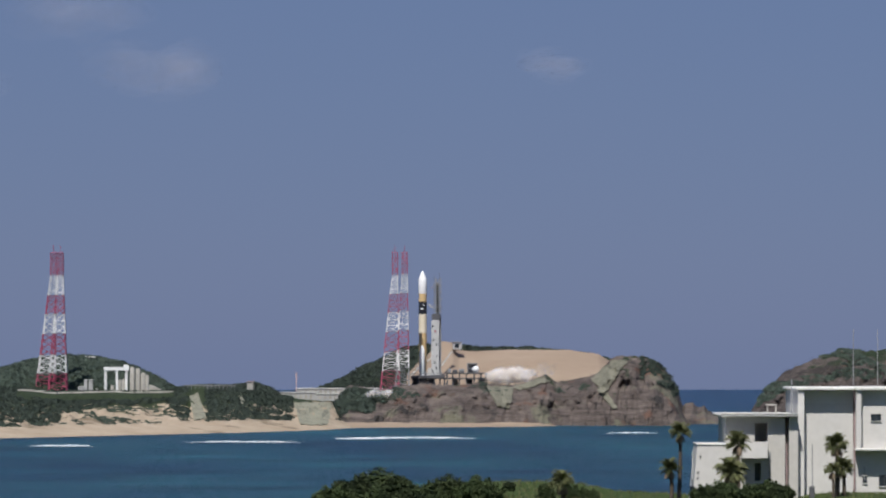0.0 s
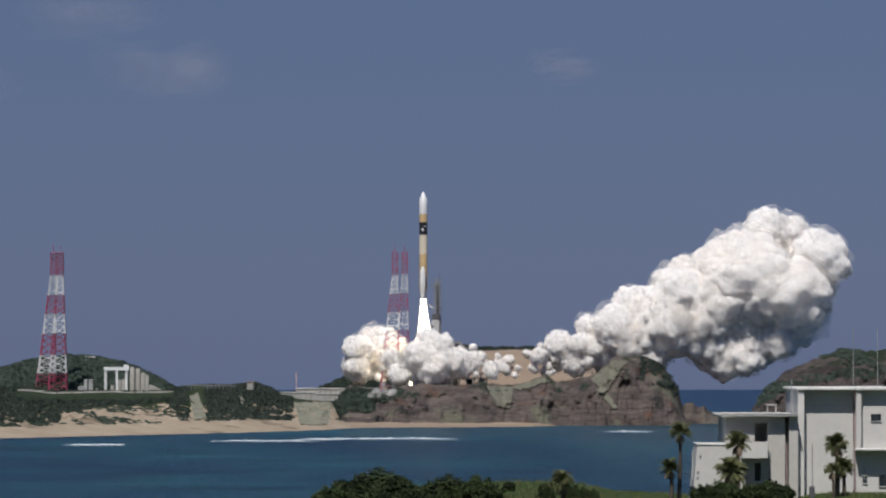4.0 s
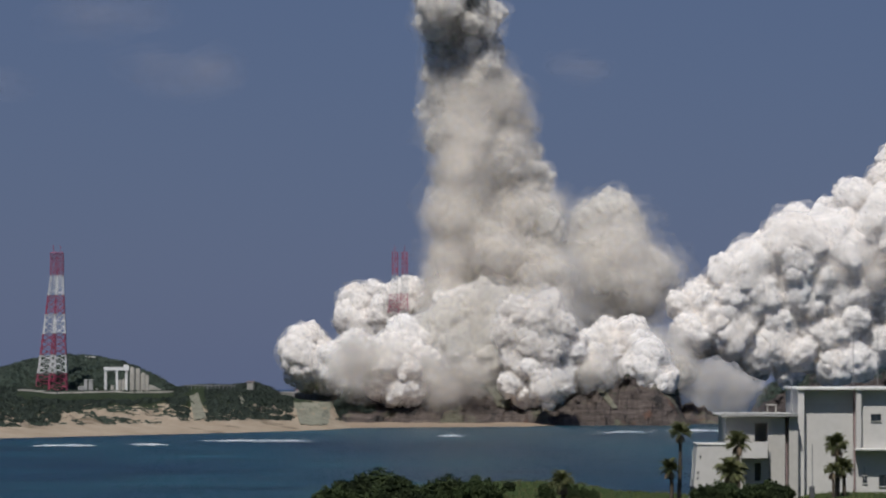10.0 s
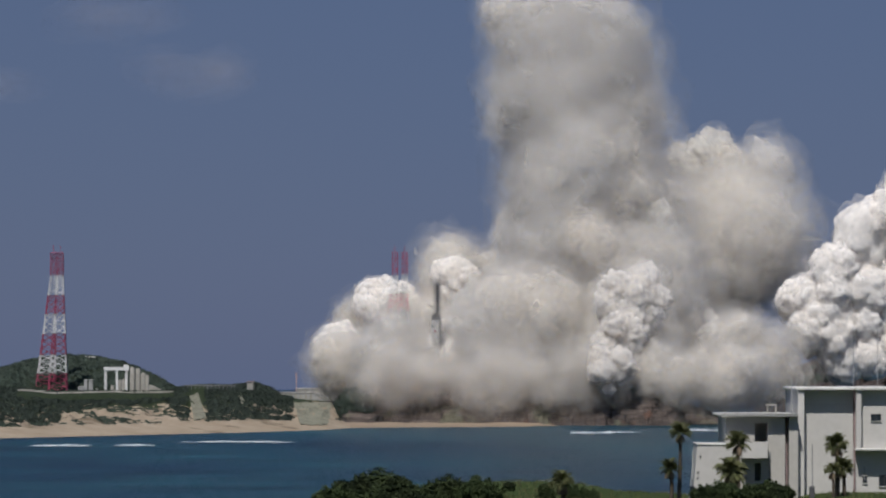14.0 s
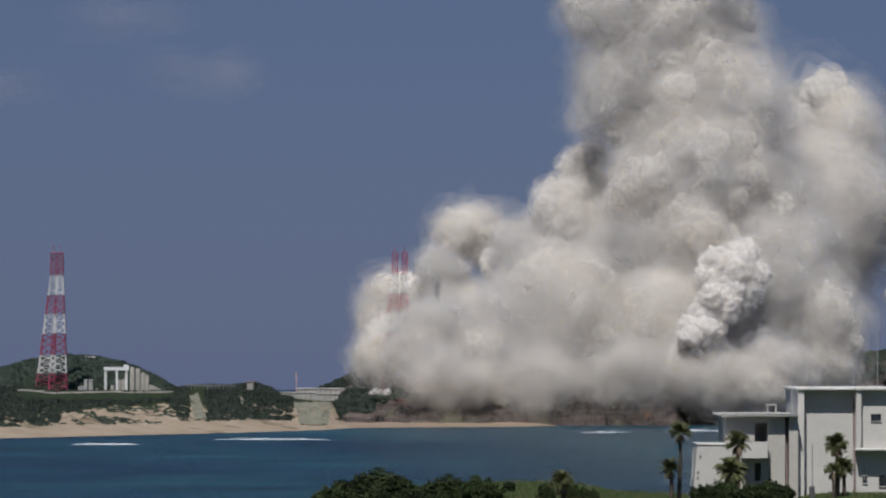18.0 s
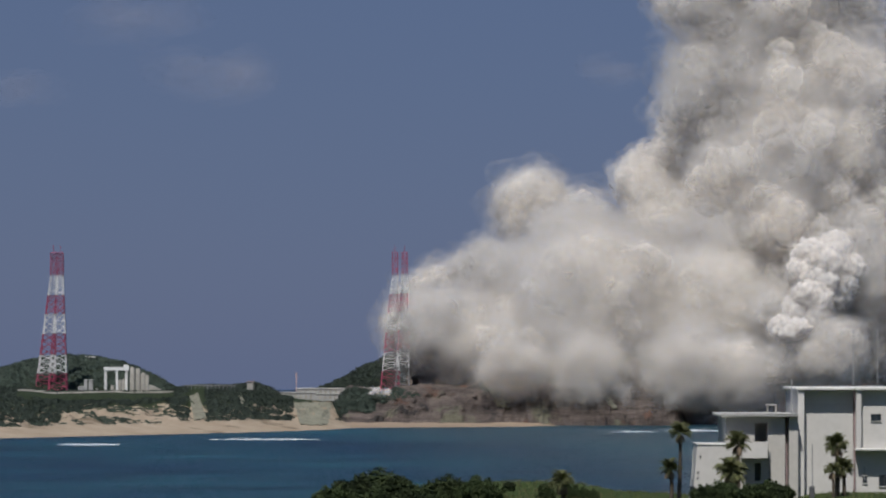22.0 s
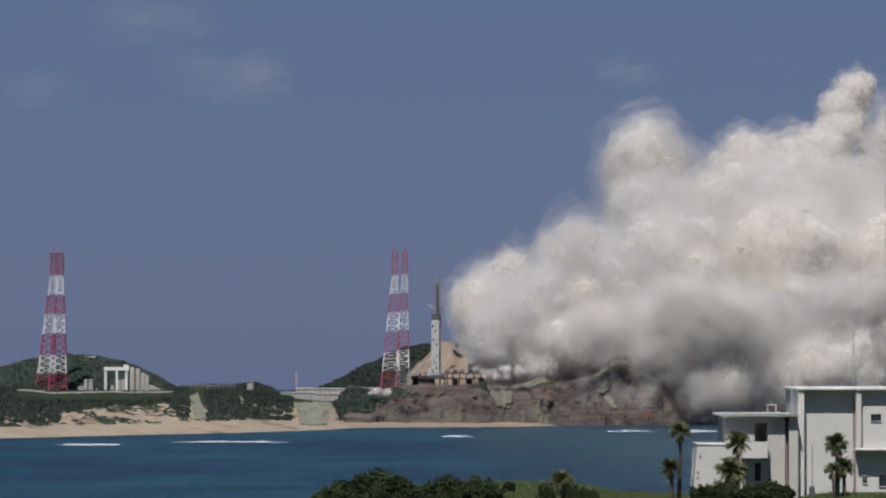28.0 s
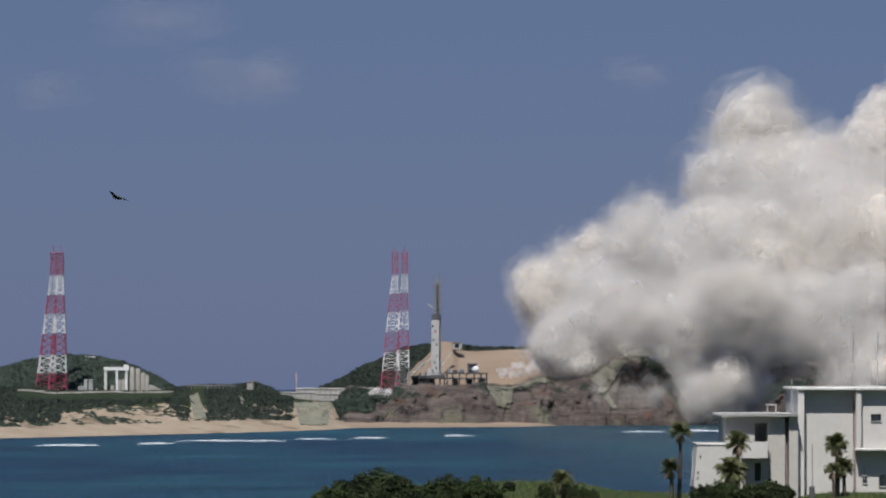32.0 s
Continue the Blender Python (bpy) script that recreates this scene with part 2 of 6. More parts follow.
# its near-black accent likewise paints shaded hollows
M_HEAD = ground_mat("headland_rock", ((0.045, 0.038, 0.037), (0.122, 0.100, 0.090)), ((0.016, 0.028, 0.016), (0.036, 0.048, 0.026)), (24.0, 62.0, 2.2, 0.2), 20.0, strata=2.6, bump=1.0, dist=2.0,
                    accents=(((0.13, 0.095, 0.075), 0.6), ((0.035, 0.032, 0.03), 0.57)))
M_HILL = ground_mat("wooded_hill", ((0.034, 0.038, 0.026), (0.055, 0.055, 0.037)), ((0.022, 0.034, 0.022), (0.044, 0.057, 0.033)), (-50.0, -20.0, 1.5, 0.0), 14.0, bump=1.0, dist=2.5)
M_EARTH = ground_mat("bare_tan_earth", ((0.245, 0.182, 0.132), (0.305, 0.235, 0.175)), ((0.083, 0.075, 0.042), (0.133, 0.108, 0.066)), (10.0, 300.0, 1.6, 0.0), 40.0, bump=0.35, dist=0.6)
M_GRASS = ground_mat("coastal_grass", ((0.075, 0.062, 0.029), (0.100, 0.083, 0.042)), ((0.029, 0.050, 0.012), (0.058, 0.083, 0.023)), (-40.0, -10.0, 2.2, 0.0), 6.0, bump=1.0, dist=0.3)
M_LEAF = mat("dark_shrub_leaves", (0.016, 0.030, 0.010), (0.052, 0.070, 0.024), 1.2, bump=0, rand=0.35)
# leaf green lightened to carry the lift of aerial haze
M_SCRUB = mat("hazed_scrub_leaves", (0.033, 0.050, 0.042), (0.062, 0.081, 0.060), 5.0, bump=0, rand=0.35)
M_PALM = mat("palm_frond", (0.055, 0.072, 0.028), (0.15, 0.15, 0.065), 0.8, bump=0, rand=0.25)
M_DEAD = mat("dry_palm_frond", (0.16, 0.12, 0.08), (0.28, 0.21, 0.14), 0.8, bump=0)
M_TRUNK = mat("palm_bark", (0.05, 0.04, 0.03), (0.12, 0.095, 0.07), 0.4, bump=0.8, dist=0.05)
# red paint with the distance haze mixed in, hence muted and purplish
M_RED = mat("hazed_red_tower_paint", (0.29, 0.050, 0.098), (0.38, 0.080, 0.135), 4.0, rough=0.5, bump=0)
M_WHITE = mat("white_tower_paint", (0.62, 0.62, 0.62), (0.78, 0.78, 0.77), 4.0, rough=0.5, bump=0)
M_STEEL = mat("grey_steel", (0.16, 0.165, 0.17), (0.30, 0.30, 0.31), 3.0, rough=0.55, bump=0.1)
M_DARK = mat("dark_steel", (0.05, 0.053, 0.06), (0.11, 0.11, 0.118), 3.0, rough=0.6, bump=0.1)
M_TWHITE = mat("off_white_cladding", (0.346, 0.346, 0.346), (0.432, 0.432, 0.425), 5.0, rough=0.6, bump=0.1)
M_TAN = mat("tan_foam_insulation", (0.50, 0.35, 0.17), (0.60, 0.43, 0.23), 4.0, rough=0.8, bump=0.1, rand=0.0)
M_BLACK = mat("black_interstage", (0.010, 0.012, 0.018), (0.022, 0.024, 0.03), 2.0, rough=0.5, bump=0.05, rand=0.0)
M_RWHITE = mat("white_rocket_paint", (0.72, 0.72, 0.72), (0.82, 0.82, 0.81), 4.0, rough=0.4, bump=0.02, rand=0.0)
M_CONC = mat("weathered_concrete", (0.28, 0.27, 0.24), (0.42, 0.40, 0.36), 6.0, bump=0.3)
M_SHOT = mat("sprayed_concrete_slope", (0.17, 0.17, 0.125), (0.28, 0.27, 0.205), 7.0, bump=0.6, dist=0.5)
M_FACING = mat("dulled_sprayed_concrete", (0.120, 0.117, 0.088), (0.192, 0.185, 0.140), 6.0, bump=0.8, dist=0.6)
M_WALL = mat("white_rendered_wall", (0.52, 0.502, 0.475), (0.59, 0.57, 0.54), 3.0, bump=0.08, dist=0.02, rand=0.03)
# the white render again, greyed to hold the shade under the eaves
M_WALL_SHADED = mat("shaded_white_render", (0.43, 0.41, 0.378), (0.50, 0.478, 0.44), 3.0, bump=0.08, dist=0.02, rand=0.03)
M_CREAM = mat("cream_insulation", (0.60, 0.53, 0.40), (0.68, 0.61, 0.48), 4.0, rough=0.8, bump=0.1, rand=0.0)
M_ROOF = mat("grey_roof_edge", (0.50, 0.49, 0.46), (0.66, 0.65, 0.62), 1.5, bump=0.2, dist=0.03)
M_GLASS = mat("dark_window_glass", (0.015, 0.02, 0.028), (0.03, 0.038, 0.048), 1.0, rough=0.12, bump=0, spec=0.5)
M_RUST = mat("rust_stained_pipe", (0.26, 0.17, 0.17), (0.44, 0.33, 0.33), 0.8, bump=0.2, dist=0.02)
WHITE_C, BEIGE_C = ((0.955, 0.918, 0.880), (0.980, 0.958, 0.935)), ((0.940, 0.896, 0.835), (0.970, 0.941, 0.897))
M_SMOKE = smoke_mat("white_exhaust", *WHITE_C, 2.6, dense=0.93, through_light=0.28, relief=0.55, fray=0.1, even=0.2, heads=0.8)
M_SMOKE_RIM = smoke_mat("white_exhaust_rim", *WHITE_C, 0.3, dense=0.2, through_light=0.5, relief=0.1, fray=0.8)
M_BEIGE = smoke_mat("dusty_exhaust", *BEIGE_C, 0.2, dense=0.30, through_light=0.4, relief=0.0, fray=0.3, wisps=1.7, even=0.3)
M_BEIGE_MID = smoke_mat("dusty_exhaust_mid", *BEIGE_C, 0.2, dense=0.17, through_light=0.4, relief=0.0, fray=0.6, wisps=1.7, even=0.3)
M_BEIGE_RIM = smoke_mat("dusty_exhaust_rim", *BEIGE_C, 0.2, dense=0.07, through_light=0.4, relief=0.0, fray=0.9, wisps=1.7, even=0.3)
M_BEIGE_VEIL = smoke_mat("dusty_exhaust_veil", *BEIGE_C, 0.2, dense=0.036, through_light=0.5, relief=0.0, fray=0.9, wisps=1.7, even=0.3)
# late smoke: a darker colour stands in for the dimmer light of thinned smoke
DIMMED_C = ((0.80, 0.780, 0.755), (0.87, 0.854, 0.832))
M_OLD = smoke_mat("old_exhaust", *DIMMED_C, 0.2, dense=0.26, through_light=0.4, relief=0.0, fray=0.3, wisps=1.7, even=0.3)
M_OLD_MID = smoke_mat("old_exhaust_mid", *DIMMED_C, 0.2, dense=0.15, through_light=0.4, relief=0.0, fray=0.6, wisps=1.7, even=0.3)
M_OLD_RIM = smoke_mat("old_exhaust_rim", *DIMMED_C, 0.2, dense=0.07, through_light=0.4, relief=0.0, fray=0.9, wisps=1.7, even=0.3)
M_OLD_VEIL = smoke_mat("old_exhaust_veil", *DIMMED_C, 0.2, dense=0.036, through_light=0.5, relief=0.0, fray=0.9, wisps=1.7, even=0.3)
M_PALE = smoke_mat("pale_exhaust", *WHITE_C, 0.2, dense=0.34, through_light=0.4, relief=0.1, fray=0.25, wisps=2.2, even=0.5)
M_FLEECE = smoke_mat("fleecy_exhaust", *WHITE_C, 2.0, dense=0.64, through_light=0.3, relief=0.3, even=0.3, fray=0.2, wisps=2.6)
M_PALE_RIM = smoke_mat("pale_exhaust_rim", *WHITE_C, 0.2, dense=0.2, through_light=0.5, relief=0.0, fray=0.8, wisps=2.2, even=0.5)
DUST_C = ((0.972, 0.930, 0.868), (0.990, 0.966, 0.925))
M_DUST = smoke_mat("dense_dust", *DUST_C, 0.2, dense=0.55, through_light=0.38, relief=0.12, fray=0.15, wisps=2.2, even=0.5)
M_DUST_RIM = smoke_mat("dense_dust_rim", *DUST_C, 0.2, dense=0.2, through_light=0.5, relief=0.0, fray=0.8, wisps=2.2, even=0.5)
M_STEAM = smoke_mat("thin_steam", *WHITE_C, 0.2, dense=0.22, through_light=0.5, relief=0.0, fray=0.7)
M_STEAM_RIM = smoke_mat("thin_steam_rim", *WHITE_C, 0.2, dense=0.12, through_light=0.5, relief=0.0, fray=0.9)
M_FLAME = flame_mat()
def glow_mat(name, tint, power):
    m = bpy.data.materials.new(name)
    m.use_nodes = True
    em = m.node_tree.nodes.new("ShaderNodeEmission")
    em.inputs[0].default_value, em.inputs[1].default_value = (*tint, 1), power
    m.node_tree.links.new(em.outputs[0], m.node_tree.nodes["Material Output"].inputs["Surface"])
    return m


M_FIRE, M_FIRE_HOT = glow_mat("orange_fire", (1.0, 0.33, 0.16), 2.2), glow_mat("white_hot_fire", (1.0, 0.8, 0.6), 9.0)
M_BIRD = mat("dark_feathers", (0.018, 0.014, 0.012), (0.04, 0.03, 0.025), 0.2, bump=0.2, dist=0.01)
M_CLOUD = smoke_mat("high_cloud", (0.70, 0.66, 0.68), (0.76, 0.73, 0.74), 0.2, dense=0.010, through_light=0.5, relief=0.0, fray=0.2, wisps=0.6)


# ---- mesh helpers ----
def mesh_ob(name, bm, material, smooth=False):
    me = bpy.data.meshes.new(name)
    bm.normal_update()
    bm.to_mesh(me)
    bm.free()
    me.materials.append(material)
    if smooth:
        me.polygons.foreach_set("use_smooth", [True] * len(me.polygons))
    return new(name, me)


def part(name, bm, material, parent, label="", smooth=False):
    ob = mesh_ob(name, bm, material, smooth)
    ob.parent = parent
    return tagged(ob, label)


def thing(name, m, label, category, group="", kind=""):
    ob = new(name)
    ob.matrix_basis = m
    return tagged(ob, label, category, group, kind)


def box(bm, x0, x1, y0, y1, z0, z1, bevel=0.0):
    r = bmesh.ops.create_cube(bm, size=1.0, matrix=Matrix.Translation(((x0 + x1) / 2, (y0 + y1) / 2, (z0 + z1) / 2)) @ Matrix.Diagonal((abs(x1 - x0), abs(y1 - y0), abs(z1 - z0), 1)))
    if bevel:
        es = list({e for v in r["verts"] for e in v.link_edges})
        bmesh.ops.bevel(bm, geom=es, offset=bevel, segments=1, affect="EDGES")
    return bm


def boxes(*rows, bevel=0.0):
    bm = bmesh.new()
    for r in rows:
        box(bm, *r, bevel=bevel)
    return bm


def beam(bm, a, b, w, sides=4):
    a, b = Vector(a), Vector(b)
    d = b - a
    m = Matrix.Translation((a + b) / 2) @ d.to_track_quat("Z", "Y").to_matrix().to_4x4()
    bmesh.ops.create_cone(bm, cap_ends=True, segments=sides, radius1=w * 0.7, radius2=w * 0.7, depth=d.length, matrix=m)


def beams(rows, w, sides=4):
    bm = bmesh.new()
    for a, b in rows:
        beam(bm, a, b, w, sides)
    return bm


def lathe(profile, seg=20):
    """A turned body: profile rows of radius and z, from the bottom up."""
    bm = bmesh.new()
    rings = []
    for r, z in profile:
        rings.append([bm.verts.new((max(r, 1e-3) * math.cos(2 * math.pi * i / seg), max(r, 1e-3) * math.sin(2 * math.pi * i / seg), z)) for i in range(seg)])
    for a, b in zip(rings, rings[1:]):
        for i in range(seg):
            bm.faces.new((a[i], a[(i + 1) % seg], b[(i + 1) % seg], b[i]))
    bm.faces.new(list(reversed(rings[0])))
    bm.faces.new(rings[-1])
    for ring in (rings[0], rings[-1]):
        for a, b in zip(ring, ring[1:] + ring[:1]):
            bm.edges.get((a, b)).smooth = False
    return bm


def lerp_rows(rows, x):
    """Piecewise linear, smoothed a little: rows of (x, value)."""
    if x <= rows[0][0]:
        return rows[0][1]
    for (a, va), (b, vb) in zip(rows, rows[1:]):
        if x <= b:
            s = (x - a) / (b - a)
            return va + (vb - va) * s
    return rows[-1][1]


def sheet(name, nu, nv, fn, material, smooth=True):
    """A grid sheet: fn(a, b) with a, b in 0..1 gives the place."""
    verts = [fn(i / nu, j / nv) for j in range(nv + 1) for i in range(nu + 1)]
    w = nu + 1
    faces = [(j * w + i, j * w + i + 1, (j + 1) * w + i + 1, (j + 1) * w + i) for j in range(nv) for i in range(nu)]
    me = bpy.data.meshes.new(name)
    me.from_pydata([tuple(v) for v in verts], [], faces)
    me.materials.append(material)
    if smooth:
        me.polygons.foreach_set("use_smooth", [True] * len(me.polygons))
    return new(name, me)


def fbm(x, y, z, n=5):
    return noise.fractal(Vector((x, y, z)), 0.9, 2.1, n)


SURF = {}      # the land's surfaces, to plant and build on


# ---- sea ----
def build_sea():
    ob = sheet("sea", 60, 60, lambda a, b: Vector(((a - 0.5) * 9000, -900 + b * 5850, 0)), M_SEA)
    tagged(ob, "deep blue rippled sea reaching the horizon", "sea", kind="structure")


# ---- land across the bay ----
def shore(u):
    """Distance of the waterline at the grid column u."""
    v = lerp_rows([(-300, 782), (0, 776), (200, 771), (420, 766), (600, 760), (900, 757), (1000, 755), (1250, 752)], u)
    return EYE_Z * LENS / (v - HORIZON)


def build_coast():
    crest = [(-300, 700), (0, 690), (100, 697), (300, 695), (330, 686), (420, 684), (450, 680), (480, 692), (500, 704), (540, 709), (585, 712), (605, 735), (622, 756), (660, 770)]

    def fn(a, b):
        u = -260 + a * 900
        d0 = shore(u)
        rough = fbm(u * 0.02, b * 3, 1.7)
        dune = fbm(u * 0.045, b * 9, 8.1)
        if b < 0.15:
            s = b / 0.15
            d, z = d0 - 25 + s * 25, -3.0 + s * 3.0
        elif b < 0.3:
            s = (b - 0.15) / 0.15
            d, z = d0 + s * 45, 3.2 * s + 0.4 * rough * s
        elif b < 0.75:
            s = (b - 0.3) / 0.45
            dt = d0 + 190 + 20 * rough
            zt = EYE_Z - (lerp_rows(crest, u) - HORIZON) * K(dt)
            d = d0 + 45 + s * (dt - d0 - 45)
            f = s ** 0.8
            z = 3.2 + (zt - 3.2) * f + (1.7 * rough + 2.4 * dune) * math.sin(math.pi * min(1, s * 1.02))
        else:
            s = (b - 0.75) / 0.25
            dt = d0 + 190 + 20 * rough
            zt = EYE_Z - (lerp_rows(crest, u) - HORIZON) * K(dt)
            d = dt + s * (2760 - dt)
            z = zt - 1.5 * s + 0.5 * rough
        p = P(u, 0, d)
        p.z = z - 4.5 * min(1.0, max(0.0, (u - 575) / 65)) ** 1.5
        return p
    SURF["ground_coast"] = fn
    ob = sheet("ground_coast", 330, 130, fn, M_COAST)
    tagged(ob, "sandy beach and dunes below a green scrub slope", "coast", kind="structure")

    def strip(a, b):
        u = 520 + a * 500
        d0 = shore(u) - 14
        d1 = 2325
        p = P(u, 0, d0 + (d1 - d0) * b)
        p.z = -1.6 + 3.5 * b ** 0.8 * min(1.0, (1 - a) * 4 + 0.35) + 0.4 * fbm(u * 0.05, b * 3, 4.0) * b
        return p
    ob = sheet("ground_beach", 160, 20, strip, M_SAND)
    tagged(ob, "narrow strip of sand under the cliff", "beach", kind="structure")


def massif(name, u0, u1, top, foot, crest, back, material, label, rough=2.5, grain=0.05, nu=200, steps=46, steep=0.55, zb=-2.0, plateau=None, ledges=0.0):
    """A rocky mass: its skyline (rows of u, v) seen at the distance crest, its foot at the distance foot, its back at the distance back."""
    def fn(a, b):
        u = u0 + a * (u1 - u0)
        zt = EYE_Z - (lerp_rows(top, u) - HORIZON) * K(crest)
        n1 = fbm(u * grain, b * 2.2, 3.3)
        n2 = fbm(u * grain * 3.1, b * 7.0, 9.7)
        if b < 0.6:
            s = b / 0.6
            f = s ** steep
            d = foot + (crest - foot) * s + (rough * 2.2 * n1 + rough * 0.7 * n2) * math.sin(math.pi * min(1.0, s + 0.08)) * 2.0
            z = zb + (zt - zb) * f + rough * 0.35 * n2 * math.sin(math.pi * s)
            if ledges:      # tilted beds weathered into ledges, and hollows
                ph = z * 1.5 + u * 0.03 + 2.6 * n1
                d += ledges * (abs((ph / 2.4) % 2 - 1) - 0.5) * 2 * math.sin(math.pi * min(1, s * 1.1))
                d += 5.0 * max(0.0, fbm(u * 0.024, z * 0.06, 6.6) - 0.2) * math.sin(math.pi * s)
        else:
            s = (b - 0.6) / 0.4
            d = crest + (back - crest) * s
            z = (zt + (zb - zt) * s * s if plateau is None else zt + (min(plateau, zt + 1.0) - zt) * min(1.0, s * 3)) + rough * 0.3 * n2 * (1 - s)
        p = P(u, 0, d)
        p.z = z + rough * 0.12 * n1
        return p
    SURF[name] = fn
    ob = sheet(name, nu, steps, fn, material)
    return tagged(ob, label, name.split("_")[-1], kind="structure")


PAD_Z = 18.7


def build_land():
    massif("ground_cliff", 585, 1222, [(585, 750), (596, 715), (618, 690), (645, 694), (685, 698), (702, 686), (745, 679), (800, 682), (862, 678), (905, 683), (935, 676), (965, 663), (985, 676), (1040, 668), (1062, 656), (1082, 634), (1100, 629), (1135, 632), (1162, 642), (1185, 662), (1198, 695), (1207, 730), (1222, 756)],
           2302, 2345, 2640, M_CLIFF, "brown stratified sea cliff with patches of scrub", rough=2.7, grain=0.024, nu=400, steps=130, plateau=PAD_Z, ledges=0.25)
    massif("ground_earth_slope", 720, 1110, [(720, 668), (745, 640), (780, 604), (800, 606), (812, 620), (840, 622), (900, 619), (1000, 619), (1060, 627), (1110, 660)],
           2445, 2535, 2640, M_EARTH, "bare tan graded earth slope behind the pad", rough=0.6, grain=0.02, nu=120, steps=40, steep=0.9, zb=PAD_Z - 2, plateau=PAD_Z + 12)
    massif("ground_back_hill", 560, 1180, [(560, 690), (600, 676), (640, 652), (680, 634), (715, 616), (760, 611), (800, 612), (870, 617), (950, 615), (1020, 620), (1100, 640), (1180, 690)],
           2570, 2640, 2760, M_HILL, "dark wooded hill behind the launch pad", rough=2.0, grain=0.06, zb=2.0)
    massif("ground_left_hill", -330, 330, [(-330, 690), (-200, 660), (-60, 668), (0, 653), (60, 637), (120, 630), (165, 632), (215, 642), (260, 660), (300, 682), (330, 696)],
           2400, 2520, 2760, M_HILL, "dark green wooded hill behind the twin towers", rough=2.0, grain=0.05, zb=9.0)
    massif("ground_headland", 1318, 1900, [(1318, 745), (1335, 718), (1362, 684), (1385, 660), (1420, 643), (1455, 632), (1490, 619), (1530, 622), (1568, 619), (1640, 630), (1740, 660), (1900, 720)],
           2850, 2930, 3200, M_HEAD, "brown rocky headland with scrub on its crown", rough=4.0, grain=0.03, nu=220, steps=90, steep=0.7, ledges=1.1)
    massif("ground_reef", 1200, 1300, [(1200, 735), (1212, 714), (1226, 712), (1234, 722), (1246, 718), (1252, 727), (1266, 733), (1285, 735), (1300, 752)],
           2345, 2400, 2460, M_CLIFF, "low dark reef at the foot of the cliff", rough=1.2, grain=0.08, nu=70, steps=30)


# ---- twin lattice towers ----
def build_tower(base, height, w0, w1, shift, label, lowest=M_RED):
    """A square lattice tower in seven red and white stages, one side nearly upright, with a lightning rod."""
    t = thing("lattice_tower", Matrix.Translation(base), label, "tower", "lightning towers round the launch pads")
    cuts = [0.0, 0.145, 0.275, 0.425, 0.565, 0.70, 0.84, 1.0]

    def corner(f, i):
        w = (w0 + (w1 - w0) * (f / 0.84 if f < 0.84 else 1.0)) / 2
        c = shift * min(1.0, f / 0.84)
        sx, sy = ((-1, -1), (1, -1), (1, 1), (-1, 1))[i]
        return Vector((c + sx * w, sy * w, f * height))
    for k in range(7):
        m = (lowest if k == 0 else M_RED) if k % 2 == 0 else M_WHITE
        f0, f1 = cuts[k], cuts[k + 1]
        tone = "red" if m is M_RED else "white" if m is M_WHITE else "grey"
        for i in range(4):
            part("leg", beams([(corner(f0, i), corner(f1, i))], 0.44 - 0.03 * k), m, t, tone + " tower leg")
        web = bmesh.new()
        n = 3 if k < 5 else 4
        for j in range(n):
            a, b = f0 + (f1 - f0) * j / n, f0 + (f1 - f0) * (j + 1) / n
            for i in range(4):
                i2 = (i + 1) % 4
                beam(web, corner(a, i), corner(b, i2), 0.17)
                beam(web, corner(a, i2), corner(b, i), 0.17)
                beam(web, corner(b, i), corner(b, i2), 0.2)
        part("bracing", web, m, t, tone + " cross bracing")
        deck = bmesh.new()
        wv = (corner(f1, 1).x - corner(f1, 0).x) / 2 + 0.3
        c = (corner(f1, 0) + corner(f1, 2)) / 2
        box(deck, c.x - wv, c.x + wv, -wv, wv, c.z - 0.1, c.z + 0.1)
        part("platform", deck, M_STEEL if k < 6 else M_RED, t)
    top = corner(1.0, 0) * 0.5 + corner(1.0, 2) * 0.5
    part("lightning_rod", beams([(top, top + Vector((0, 0, height * 0.05)))], 0.16), M_RED, t)
    return t


def build_towers():
    for u0, ut, v0, d, lowest, lab in ((80, 94.5, 696, 2425, M_RED, "red and white lattice tower on the green coast"), (102.5, 107, 695, 2400, M_RED, "red and white lattice tower beside its twin on the coast"),
                                       (690, 699, 690, 2385, M_RED, "red and white lattice tower beside the launch pad"), (712, 716, 683, 2370, M_STEEL, "red and white lattice tower with bare grey foot at the pad")):
        b = P(u0, v0, d)
        k = K(d)
        build_tower(b - Vector((0, 0, 0.5)), (v0 - 446) * k, 33 * k if lowest is M_RED else 24 * k, 9.5 * k, (ut - u0) * k, lab, lowest)


# ---- rocket ----
ROCKET = P(748, 668, 2400)
K0 = K(2400)


